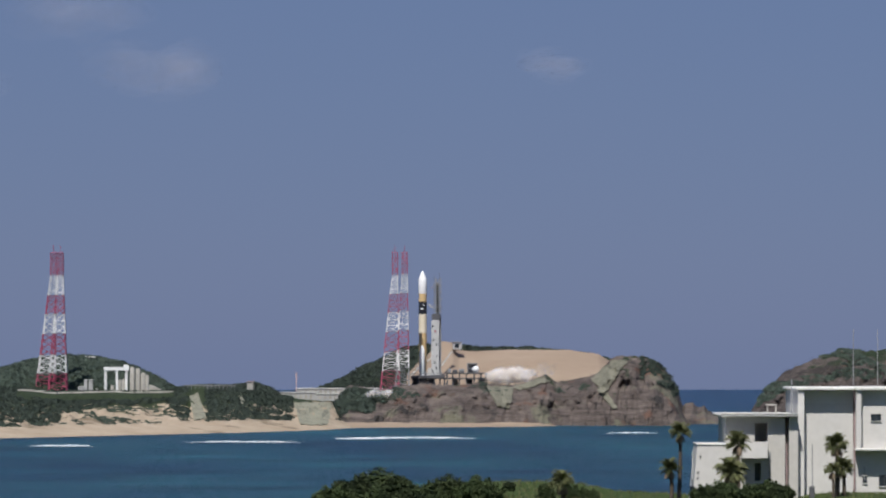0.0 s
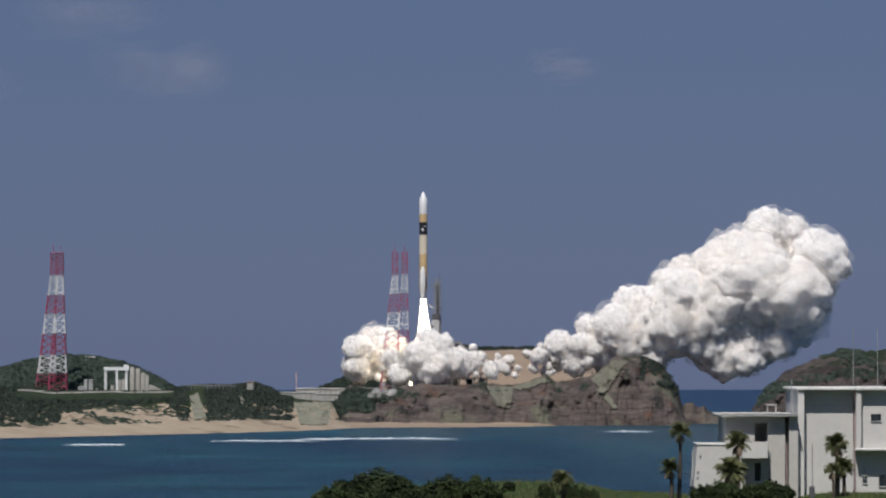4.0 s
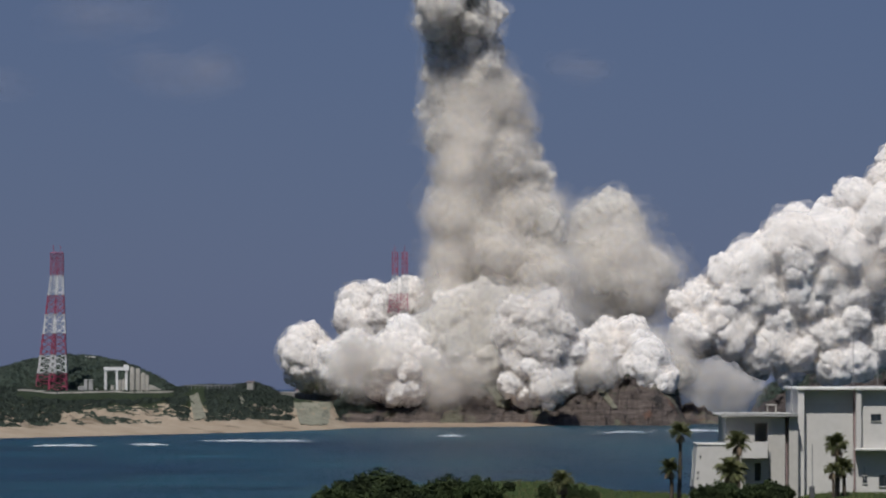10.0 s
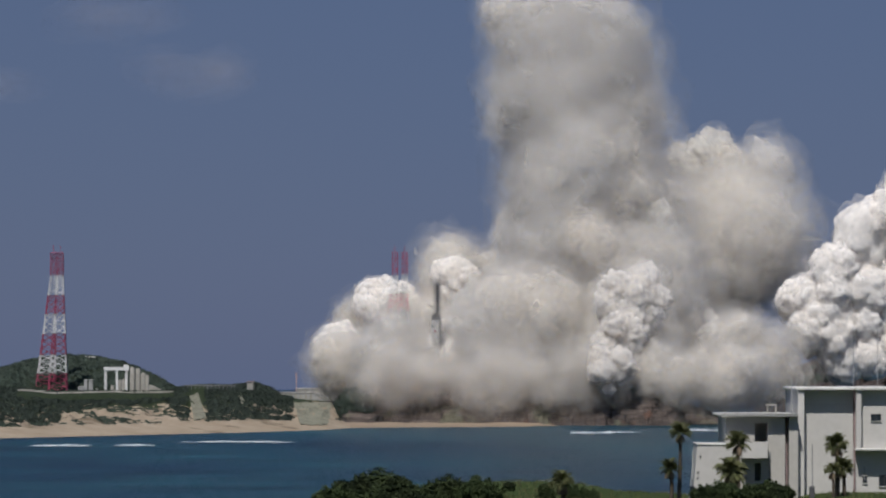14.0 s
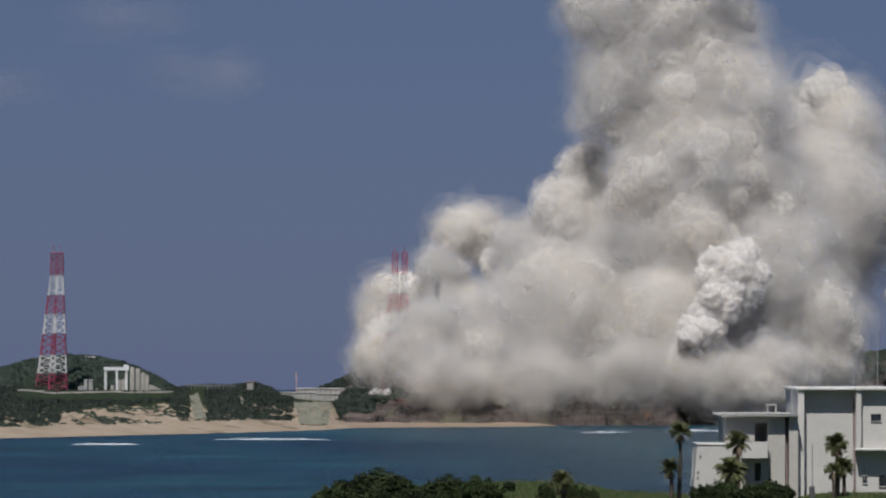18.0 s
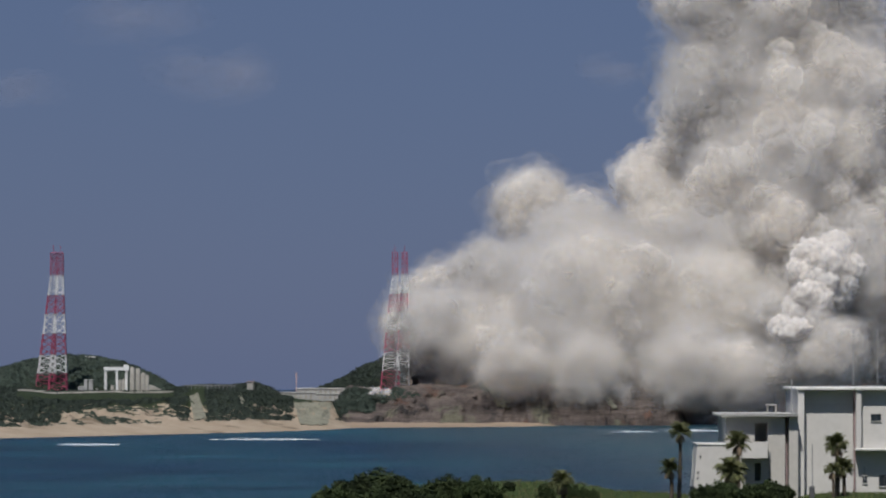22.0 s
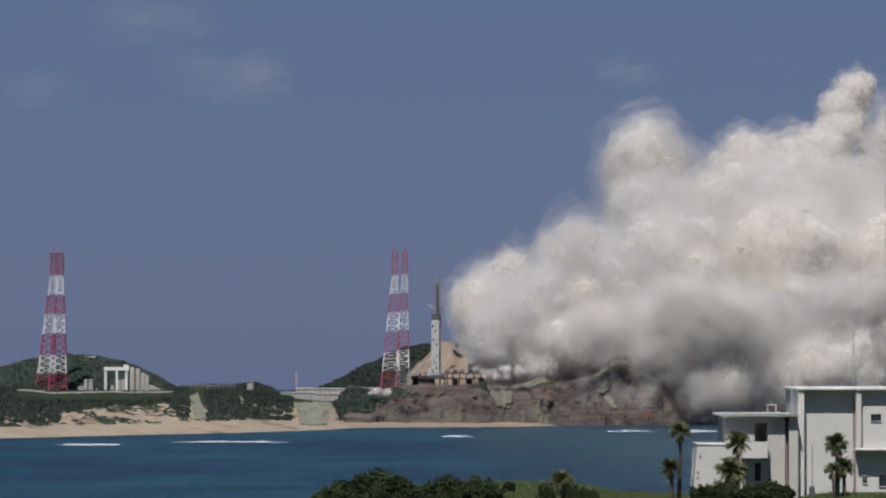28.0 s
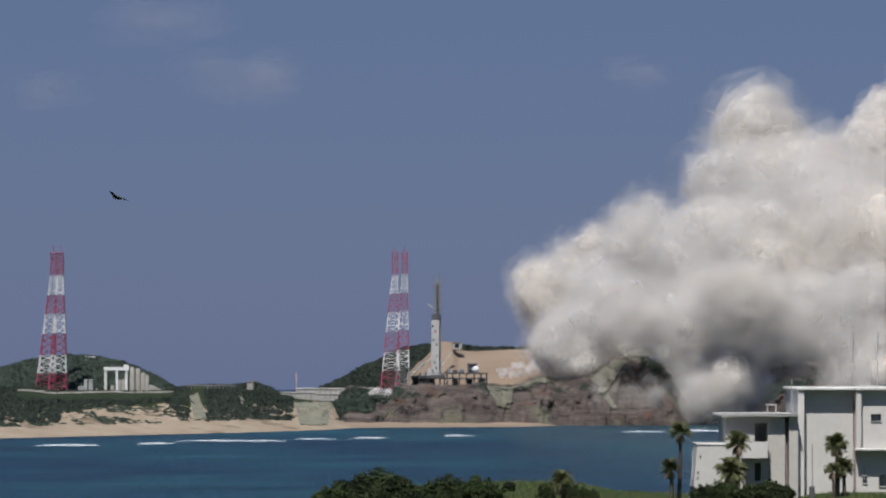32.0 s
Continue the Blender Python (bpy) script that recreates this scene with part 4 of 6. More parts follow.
def build_pad_cloud(rng):
    pad = thing("exhaust_cloud", Matrix(), "white and dusty exhaust rolling out round the launch pad", "smoke", "exhaust clouds")
    W, B = "white*", "beige"
    for kind, rows, n, d in (
        (W, [(2.9, 718, 664, 14), (3.5, 680, 648, 30), (5.5, 602, 632, 48), (6, 594, 630, 50), (7, 578, 625, 54), (8, 550, 633, 56), (9, 542, 640, 56), (11, 545, 635, 62), (13, 580, 635, 62), (17, 665, 605, 66), (19, 720, 600, 64), (23, 860, 590, 60), (28, 1050, 560, 60), (32, 1200, 540, 60)], 30, 2400),
        (W, [(3, 735, 662, 19), (3.5, 700, 636, 34), (5.5, 655, 615, 54), (6, 650, 612, 56), (7, 625, 590, 60), (8, 632, 562, 60), (9, 672, 548, 62), (11, 640, 570, 66), (13, 670, 545, 62), (17, 690, 535, 60), (19, 750, 525, 62), (23, 900, 540, 60), (25, 980, 540, 60), (28, 1100, 520, 60), (32, 1280, 500, 60)], 30, 2415),
        (W, [(3, 760, 664, 22), (3.5, 765, 648, 38), (5.5, 760, 640, 62), (6, 760, 640, 66), (7, 740, 630, 66), (8, 740, 625, 70), (9, 725, 640, 70), (11, 745, 640, 74), (13, 790, 640, 74), (17, 880, 620, 74), (19, 940, 610, 74), (23, 1060, 580, 74), (28, 1200, 560, 74), (32, 1320, 560, 74)], 34, 2350),
        (W, [(3, 790, 658, 19), (3.5, 815, 642, 28), (5.5, 870, 632, 58), (6, 890, 632, 60), (7, 940, 628, 60), (8, 990, 632, 60), (9, 1050, 632, 66), (11, 1130, 632, 72), (13, 1190, 622, 76), (17, 1350, 600, 76), (19, 1420, 580, 76), (23, 1540, 560, 80), (28, 1700, 540, 80)], 32, 2360),
        ("fleece", [(4.5, 780, 655, 40), (5.5, 790, 648, 52), (6, 800, 642, 56), (7, 825, 622, 62), (8, 862, 592, 65), (9, 905, 592, 70), (11, 985, 590, 80), (13, 1075, 560, 74), (17, 1250, 505, 66), (19, 1340, 495, 70), (21, 1420, 490, 70), (23, 1500, 485, 72), (25, 1575, 515, 70), (28, 1690, 500, 70)], 34, 2300),
        ("fleece", [(5.5, 770, 680, 24), (7, 822, 662, 38), (8, 860, 655, 42), (9, 930, 672, 38), (11, 990, 690, 40), (13, 1045, 670, 44), (17, 1190, 600, 46), (19, 1275, 590, 36), (21, 1360, 590, 30), (23, 1440, 585, 30), (25, 1510, 590, 30), (28, 1600, 590, 34)], 18, 2295),
        ("dust", [(4.5, 830, 590, 50), (5.5, 862, 552, 66), (6, 888, 522, 70), (7, 925, 490, 68), (8, 965, 450, 66), (9, 1030, 425, 66), (11, 1110, 395, 75), (13, 1200, 345, 85), (17, 1400, 255, 98), (19, 1500, 205, 108), (23, 1670, 150, 110)], 26, 2430),
        ("dust", [(4.5, 800, 610, 45), (5.5, 825, 572, 56), (6, 850, 560, 60), (7, 950, 562, 66), (8, 1000, 545, 76), (9, 1055, 525, 82), (11, 1130, 475, 102), (13, 1220, 455, 120), (17, 1400, 405, 135), (19, 1480, 375, 138), (23, 1650, 330, 140)], 32, 2435),
        (B, [(8, 970, 455, 62), (9, 1030, 430, 66), (11, 1105, 400, 80), (13, 1200, 350, 92), (17, 1410, 265, 112), (19, 1490, 215, 130), (23, 1600, 170, 150), (28, 1850, 140, 150)], 34, 2418),
        (B, [(8, 1000, 550, 72), (9, 1050, 530, 80), (11, 1125, 480, 102), (13, 1215, 460, 122), (17, 1400, 410, 145), (19, 1470, 380, 155), (23, 1580, 330, 165), (28, 1700, 300, 165)], 44, 2418),
        (B, [(13, 1150, 520, 90), (17, 1290, 480, 120), (19, 1360, 460, 130), (23, 1490, 430, 130), (28, 1640, 400, 130)], 34, 2425),
        (B, [(13, 1080, 400, 80), (17, 1290, 340, 110), (19, 1380, 300, 120), (23, 1520, 260, 130), (28, 1800, 230, 130)], 32, 2430),
        (B, [(15, 770, 610, 60), (17, 775, 605, 70), (19, 785, 600, 74), (21, 785, 595, 74), (23, 780, 585, 72), (25, 812, 590, 68), (28, 885, 610, 56), (32, 990, 615, 46)], 28, 2350),
        (B, [(13, 810, 640, 50), (17, 850, 640, 60), (19, 865, 635, 64), (23, 890, 625, 66), (25, 915, 625, 60), (28, 960, 630, 48), (32, 1030, 630, 40)], 26, 2350),
        (B, [(17, 1270, 670, 60), (21, 1275, 690, 74), (25, 1275, 695, 76), (28, 1270, 695, 76), (32, 1275, 695, 76)], 40, 2345),
        (B, [(17, 1330, 640, 50), (21, 1310, 670, 50), (25, 1295, 670, 50), (28, 1290, 665, 50), (32, 1290, 660, 50)], 30, 2345),
        (B, [(17, 1330, 650, 40), (19, 1360, 640, 60), (21, 1390, 620, 80), (25, 1410, 600, 90), (28, 1420, 595, 95), (32, 1430, 585, 100)], 34, 3250),
        (B, [(17, 1370, 640, 40), (19, 1430, 640, 60), (21, 1500, 610, 80), (25, 1520, 590, 90), (28, 1530, 580, 95), (32, 1540, 570, 100)], 34, 3280),
        ("haze", [(19, 1180, 600, 50), (21, 1200, 600, 80), (25, 1240, 600, 90), (28, 1260, 600, 90), (32, 1270, 600, 90)], 40, 2352),
        ("haze", [(21, 1340, 590, 60), (23, 1370, 590, 90), (28, 1400, 580, 90), (32, 1420, 570, 90)], 36, 2352),
        ("haze", [(5, 1240, 690, 30), (7, 1270, 690, 60), (9, 1280, 690, 70), (13, 1290, 690, 74), (19, 1290, 690, 70), (32, 1285, 690, 60)], 30, 2560),
        (B, [(17, 1210, 640, 50), (21, 1225, 650, 66), (25, 1230, 645, 70), (28, 1235, 640, 74), (32, 1240, 640, 76)], 36, 2345),
        ("dust*", [(8, 770, 620, 60), (9, 800, 610, 78), (11, 850, 605, 98), (13, 885, 600, 112), (17, 960, 570, 130), (19, 1005, 560, 135), (23, 1060, 535, 142), (25, 1110, 520, 145), (28, 1190, 495, 145), (30.5, 1260, 480, 145), (32, 1300, 470, 148)], 44, 2340),
        (B, [(9, 960, 630, 60), (11, 1000, 632, 86), (13, 1060, 640, 98), (17, 1135, 612, 115), (19, 1190, 602, 118), (23, 1260, 555, 118), (25, 1310, 530, 118), (28, 1400, 490, 125), (32, 1480, 470, 135)], 40, 2362),
        (B, [(11, 790, 560, 44), (13, 800, 520, 56), (17, 815, 440, 64), (19, 868, 405, 66), (23, 980, 360, 88), (25, 1050, 335, 94), (28, 1165, 310, 100), (30.5, 1270, 275, 104), (32, 1360, 255, 106)], 28, 2420),
        (B, [(11, 960, 520, 80), (13, 1010, 500, 95), (17, 1085, 480, 104), (19, 1130, 455, 104), (23, 1220, 435, 112), (25, 1260, 395, 108), (28, 1300, 400, 115), (32, 1410, 365, 125)], 34, 2400),
        ("dust*", [(8, 810, 500, 50), (9, 835, 485, 58), (11, 900, 455, 84), (13, 975, 425, 105), (17, 1150, 385, 125), (19, 1235, 345, 135), (23, 1400, 305, 145), (25, 1500, 285, 146), (28, 1740, 260, 140), (32, 1950, 220, 140)], 38, 2425),
        (W, [(5, 700, 672, 26), (5.5, 700, 670, 34), (7, 690, 670, 42), (9, 695, 672, 50), (11, 715, 672, 54), (13, 770, 660, 54), (17, 880, 620, 54), (19, 950, 600, 54), (23, 1080, 560, 54), (32, 1380, 540, 54)], 22, 2315),
        (W, [(5, 825, 660, 26), (5.5, 830, 655, 34), (7, 880, 660, 46), (9, 925, 658, 58), (11, 960, 655, 60), (13, 1000, 650, 56), (17, 1050, 610, 54), (19, 1120, 600, 54), (23, 1250, 560, 54), (32, 1560, 500, 54)], 22, 2312),
        (W, [(5.5, 900, 650, 30), (7, 960, 645, 40), (9, 1000, 645, 50), (11, 1060, 645, 54), (13, 1140, 640, 54), (17, 1300, 600, 54), (19, 1380, 580, 54), (23, 1540, 560, 54)], 20, 2320),
        (W, [(5.5, 620, 648, 34), (7, 590, 645, 44), (9, 575, 645, 50), (11, 590, 645, 52), (13, 640, 640, 50), (17, 740, 620, 50), (19, 800, 610, 50), (23, 930, 590, 50), (32, 1200, 560, 50)], 20, 2400),
        (W, [(7, 1060, 640, 36), (9, 1110, 650, 46), (11, 1190, 650, 54), (13, 1270, 640, 58), (17, 1440, 600, 60), (19, 1530, 590, 60)], 18, 2330),
        (W, [(7, 770, 600, 46), (9, 800, 570, 52), (11, 850, 560, 52), (13, 920, 560, 52), (17, 1050, 540, 52), (23, 1250, 520, 52), (32, 1500, 480, 52)], 18, 2380),
        (B, [(11, 575, 655, 44), (13, 600, 655, 58), (17, 670, 650, 66), (19, 715, 640, 70), (23, 745, 585, 72), (25, 785, 575, 74), (28, 860, 560, 74), (30.5, 930, 540, 76), (32, 970, 530, 76)], 28, 2385),
        (B, [(11, 700, 640, 60), (13, 700, 640, 72), (17, 740, 640, 78), (19, 780, 640, 82), (23, 820, 600, 84), (25, 860, 600, 84), (28, 910, 600, 76), (30.5, 960, 610, 66), (32, 1000, 615, 62)], 32, 2360),
        (B, [(13, 620, 580, 44), (17, 665, 560, 54), (19, 705, 540, 60), (23, 770, 530, 66), (25, 830, 520, 70), (28, 890, 510, 72), (32, 1040, 470, 80)], 22, 2430),
        (B, [(15, 720, 510, 40), (17, 760, 490, 46), (19, 800, 480, 50), (23, 870, 470, 62), (25, 930, 455, 66), (28, 1010, 450, 74), (32, 1150, 400, 86)], 20, 2400),
        (B, [(17, 1300, 560, 100), (19, 1330, 560, 100), (23, 1390, 530, 96), (25, 1410, 500, 100), (28, 1440, 460, 108), (32, 1490, 445, 116)], 34, 2365),
        (W, [(3.5, 720, 655, 26), (5.5, 690, 655, 44), (7, 660, 650, 54), (9, 625, 650, 58), (11, 632, 650, 60), (13, 670, 650, 60), (17, 780, 640, 60), (19, 840, 630, 60), (23, 960, 590, 60), (28, 1100, 580, 60), (32, 1220, 575, 60)], 28, 2370),
        (W, [(4.5, 700, 600, 36), (5.5, 715, 600, 44), (7, 700, 580, 52), (9, 720, 560, 56), (11, 735, 530, 54), (13, 785, 505, 50), (17, 860, 485, 44), (19, 920, 470, 40), (23, 1010, 490, 40), (28, 1150, 480, 40), (32, 1280, 450, 40)], 24, 2405),
        (B, [(5.5, 930, 650, 36), (7, 985, 645, 48), (9, 1110, 640, 58), (11, 1210, 640, 70), (13, 1290, 630, 80), (17, 1420, 610, 95), (19, 1490, 590, 100), (23, 1590, 570, 110)], 24, 2360),
        ("dust*", [(7, 770, 540, 46), (9, 820, 540, 60), (11, 850, 520, 72), (13, 900, 500, 84), (17, 1000, 470, 92), (19, 1040, 460, 98), (23, 1120, 450, 106), (28, 1230, 460, 118), (32, 1330, 490, 128)], 30, 2415),
        (B, [(23, 1440, 430, 110), (25, 1480, 420, 120), (28, 1510, 400, 130), (32, 1560, 380, 140)], 30, 2400),
        (B, [(9, 760, 685, 36), (11, 800, 690, 50), (13, 860, 692, 54), (17, 930, 690, 56), (19, 965, 690, 54), (21, 1010, 680, 44), (23, 1070, 650, 40), (25, 1120, 600, 44), (28, 1200, 560, 50), (32, 1280, 540, 54)], 24, 2290),
        (B, [(11, 930, 680, 40), (13, 990, 690, 50), (17, 1080, 690, 54), (19, 1130, 690, 54), (21, 1190, 690, 46), (23, 1240, 670, 44), (25, 1265, 630, 46), (28, 1290, 590, 50), (32, 1330, 570, 54)], 24, 2290),
        (B, [(11, 1180, 660, 46), (13, 1250, 665, 58), (17, 1340, 670, 68), (19, 1390, 660, 70), (21, 1430, 640, 64), (23, 1480, 600, 62), (25, 1540, 560, 66), (28, 1640, 540, 70)], 26, 2310),
        (B, [(13, 1150, 690, 40), (17, 1240, 690, 48), (19, 1280, 690, 48), (23, 1280, 695, 40), (25, 1275, 700, 34), (28, 1270, 705, 30), (32, 1265, 708, 28)], 14, 2290),
        (B, [(9, 640, 660, 40), (11, 650, 665, 50), (13, 690, 680, 50), (17, 770, 690, 50), (19, 830, 685, 46), (21, 880, 675, 40), (23, 930, 650, 36), (25, 980, 630, 34), (28, 1050, 600, 34), (32, 1130, 580, 36)], 22, 2300),
        (B, [(9, 690, 600, 44), (11, 700, 600, 56), (13, 730, 590, 64), (17, 790, 570, 70), (19, 830, 560, 74), (23, 900, 550, 76), (28, 1000, 560, 76), (32, 1090, 540, 76)], 24, 2420),
        ("fleece", [(7, 830, 640, 40), (9, 915, 632, 46), (11, 985, 640, 50), (13, 1060, 618, 50), (17, 1222, 556, 44), (19, 1310, 545, 46), (21, 1390, 543, 44), (23, 1470, 540, 44), (25, 1545, 560, 44), (28, 1650, 550, 44)], 20, 2300),
        (B, [(23, 1100, 600, 70), (25, 1140, 592, 70), (28, 1180, 590, 72), (30.5, 1200, 590, 74), (32, 1215, 590, 76)], 26, 2335),
        (B, [(17, 900, 470, 70), (19, 940, 450, 76), (23, 1020, 420, 84), (25, 1060, 400, 90), (28, 1150, 380, 95), (32, 1290, 330, 100)], 26, 2405),
        (B, [(19, 880, 520, 80), (23, 930, 510, 85), (25, 970, 500, 88), (28, 1040, 480, 90), (32, 1150, 470, 95)], 26, 2390),
        (B, [(23, 1330, 500, 115), (28, 1380, 420, 125), (32, 1440, 400, 130)], 28, 2380),
        (B, [(10, 1060, 660, 36), (11, 1090, 665, 48), (12, 1110, 668, 54), (13, 1140, 668, 60), (17, 1210, 660, 60), (19, 1260, 655, 56), (23, 1290, 660, 50), (32, 1300, 665, 40)], 28, 2316),
        (B, [(23, 1440, 300, 70), (25, 1500, 300, 84), (28, 1600, 290, 92), (32, 1740, 260, 92)], 22, 2400),
        (B, [(23, 1180, 610, 75), (25, 1220, 600, 78), (28, 1280, 580, 80), (32, 1350, 560, 84)], 24, 2335),
        (B, [(21, 1350, 570, 56), (23, 1380, 560, 62), (25, 1400, 555, 66), (28, 1430, 550, 66), (32, 1450, 545, 66)], 28, 2330),
        (B, [(23, 1480, 570, 56), (25, 1500, 560, 62), (28, 1520, 550, 66), (32, 1540, 540, 70)], 28, 2330),
        (B, [(23, 860, 560, 70), (25, 900, 550, 74), (28, 960, 540, 76), (32, 1060, 540, 76)], 22, 2370),
        (B, [(19, 960, 640, 60), (23, 1010, 635, 66), (25, 1040, 630, 64), (28, 1050, 610, 56), (30.5, 1010, 625, 44), (32, 1040, 628, 46)], 22, 2360),
        (B, [(11, 860, 605, 66), (13, 885, 600, 100), (17, 960, 570, 128), (19, 1005, 560, 132), (23, 1060, 535, 138), (25, 1110, 520, 140), (28, 1190, 500, 140), (30.5, 1260, 485, 140), (32, 1300, 475, 142)], 38, 2345),
        (B, [(11, 900, 500, 60), (13, 950, 450, 86), (17, 1060, 430, 100), (19, 1120, 410, 110), (23, 1260, 390, 125), (25, 1340, 380, 126), (28, 1480, 440, 116), (32, 1600, 430, 116)], 32, 2405),
        (B, [(13, 800, 600, 56), (17, 850, 600, 70), (19, 885, 600, 76), (21, 905, 598, 80), (23, 930, 592, 80), (25, 965, 590, 80), (28, 1015, 595, 76), (32, 1085, 595, 70)], 28, 2402),
    ):
        if d <= 2300 and kind == B:     # low smoke that spills over the cliff's edge
            lobe(pad, "haze", [(t, u, v - 16, r + 14) for t, u, v, r in rows], n + 14, rng, 2312, (748, 690), stretch=1.6, big=(0.5, 0.95))
        elif kind == B:
            lobe(pad, "old" if rows[0][0] >= 15 else kind, rows, n, rng, d, (748, 690), big=(0.45, 0.82), flat=0.6, lean=0.9)
        else:
            lobe(pad, kind, rows, n, rng, d, (748, 690), lean=0.35 if kind == W else 0.8)
    # a bright ragged ridge at the back edge of the cloud, foot to tip
    for q in range(6):
        f = q / 5
        rows = [(t, u0 + (u1 - u0) * f, v0 + (v1 - v0) * f, 58 - 16 * f) for t, u0, v0, u1, v1 in ((13, 880, 470, 900, 390), (17, 960, 410, 1005, 310), (19, 1020, 370, 1085, 265), (23, 1150, 335, 1265, 212), (25, 1190, 330, 1345, 195), (28, 1420, 330, 1512, 168), (30.5, 1490, 300, 1568, 140), (32, 1540, 260, 1640, 105))]
        lobe(pad, "pale", rows, 9, rng, 2380, (748, 690), big=(0.6, 0.95), lean=0.9)


def build_trail(rng):
    trail = thing("exhaust_trail", Matrix(), "tall pale column of rocket exhaust rising from the pad", "smoke", "exhaust clouds")
    d = 2400
    k = K(d)
    for level in range(40):
        v = 560 - level * 19
        # the flame's tail passes this height at t0
        t0 = next(t / 20 for t in range(0, 700) if 668 - rise(t / 20) + 200 < v)
        for i in range(19):
            late = 0.0 if i < 6 else 0.4 if i < 11 else 1.8 if i < 16 else 5.5
            rp = rng.uniform(18, 23) if i < 6 else rng.uniform(27, 38) if i < 11 else rng.uniform(40, 58) if i < 16 else rng.uniform(70, 92)
            o = in_ball(rng)
            ob, turn, spin = billow(trail, "dust" if i in (0, 2, 4, 6, 8, 10) else "old" if i > 15 else "beige", rp, k, rng)
            keys = []
            if not late:
                for t in [q for q, _ in RISE if q < t0 - 0.2]:
                    c = ROCKET + Vector((3.0, 0, (rise(t) - 180) * k))
                    keys.append((t, pose(c.x + o.x * 2, c.y + o.y * 2, c.z + o.z * 3, *turn)))
            else:
                low = pose(ROCKET.x + o.x * 6, ROCKET.y + o.y * 6, PAD_Z - 14 - rp * k * 1.7, *turn)
                lead = 0.55 if late < 1 else 1.4      # the first smoke follows close behind the flame
                keys = [(0.0, low), (t0 + late - lead - 0.4, low)]
                ts = t0 + late - lead
                c = P(765 + 41 * max(0.0, late - 1.4), 600, d)
                keys.append((ts, pose(c.x + o.x, c.y + o.y, c.z, *turn)))
            for dt in sorted([0.0, 0.4, 1.0, 2.5, 4.0, 6.0, 9.0, 14.0, 20.0, 26.0] + [q - t0 for q in (24.5, 28.0) if q > t0 + late]):
                t = t0 + dt
                if dt < late or t > 31.5:
                    continue
                r = 36 + 42 * dt ** 0.6
                c = P(765 + 41 * dt + 0.25 * dt * dt + 75 * max(0.0, t - 24.5), v - 3.0 * dt, d + 0.5 * (560 - v + 3.0 * dt) * k * min(1.0, max(0.0, dt - 0.4) / 2.2))
                reach = max(2.0, r - rp * 0.65) * k * (0.7 if i < 11 and dt > 3 else 1.0)
                keys.append((t, pose(c.x + o.x * reach, c.y + o.y * reach, c.z + o.z * reach * 0.5, turn[0], turn[1] + spin * dt, turn[2])))
            t1, last = keys[-1]
            if t1 < 32.0:
                far = last.copy()
                far.translation += Vector((11.6 * (32.0 - t1), 0, 0.8 * (32 - t1)))
                keys.append((32.0, far))
            MOVES.append((ob, keys))


def build_steam(rng):
    vent = thing("steam_cloud", Matrix(), "thin white steam drifting low at the tower feet, with an added haze veil before the cliff", "steam")
    for rows, n in (
        ([(0.0, 706, 692, 10), (3, 700, 691, 10), (6, 690, 691, 10), (13, 700, 691, 10), (23, 672, 694, 9), (32, 670, 695, 9)], 26),
        ([(0.0, 675, 695, 9), (3, 680, 694, 10), (13, 675, 694, 8), (32, 675, 694, 9)], 10),
        ([(0.0, 655, 697, 6), (3, 660, 698, 8), (13, 660, 694, 6), (32, 660, 695, 6)], 8),
        ([(0.0, 898, 665, 15), (0.6, 925, 658, 16), (1.5, 1000, 640, 20), (3.5, 1130, 600, 30), (7, 1420, 500, 40), (13, 1720, 450, 50)], 60),
        ([(0.0, 925, 665, 12), (0.6, 970, 650, 16), (1.5, 1040, 620, 22), (3.5, 1180, 580, 30), (7, 1450, 500, 40), (13, 1750, 450, 50)], 40),
        ([(0.0, 955, 655, 14), (0.6, 1000, 640, 18), (1.5, 1020, 632, 20), (3.5, 1200, 570, 30), (7, 1470, 500, 40), (13, 1770, 450, 50)], 20),
        ([(26, 870, 662, 10), (27.5, 865, 662, 12), (30, 880, 660, 12), (32, 895, 660, 12)], 8),
        ([(26, 910, 660, 10), (27.5, 905, 658, 14), (30, 920, 655, 15), (32, 930, 653, 15)], 9),
        # two sunlit veils added before the cliff to brighten it like haze
        ([(20.5, 960, 690, 30), (22, 1040, 690, 40), (25, 1080, 690, 44), (28, 1090, 692, 44), (32, 1110, 697, 40)], 11),
        ([(20.5, 1130, 690, 30), (22, 1150, 690, 40), (25, 1180, 690, 44), (28, 1190, 692, 44), (32, 1200, 697, 40)], 11),
    ):
        far = 700 < rows[0][1] and rows[0][0] < 20
        kind = "wisp" if rows[0][1] > 930 and (far or rows[0][0] == 20.5) else "steam"
        lobe(vent, kind, rows, n, rng, 2390 if far else 2285 if rows[0][1] > 940 else 2330, (700, 705), stretch=4.0 if far or not rows[0][0] else 2.4, big=(0.35, 0.7))


def build_clouds():
    build_jet_cloud(random.Random(11))
    build_pad_cloud(random.Random(12))
    build_trail(random.Random(13))
    build_steam(random.Random(14))


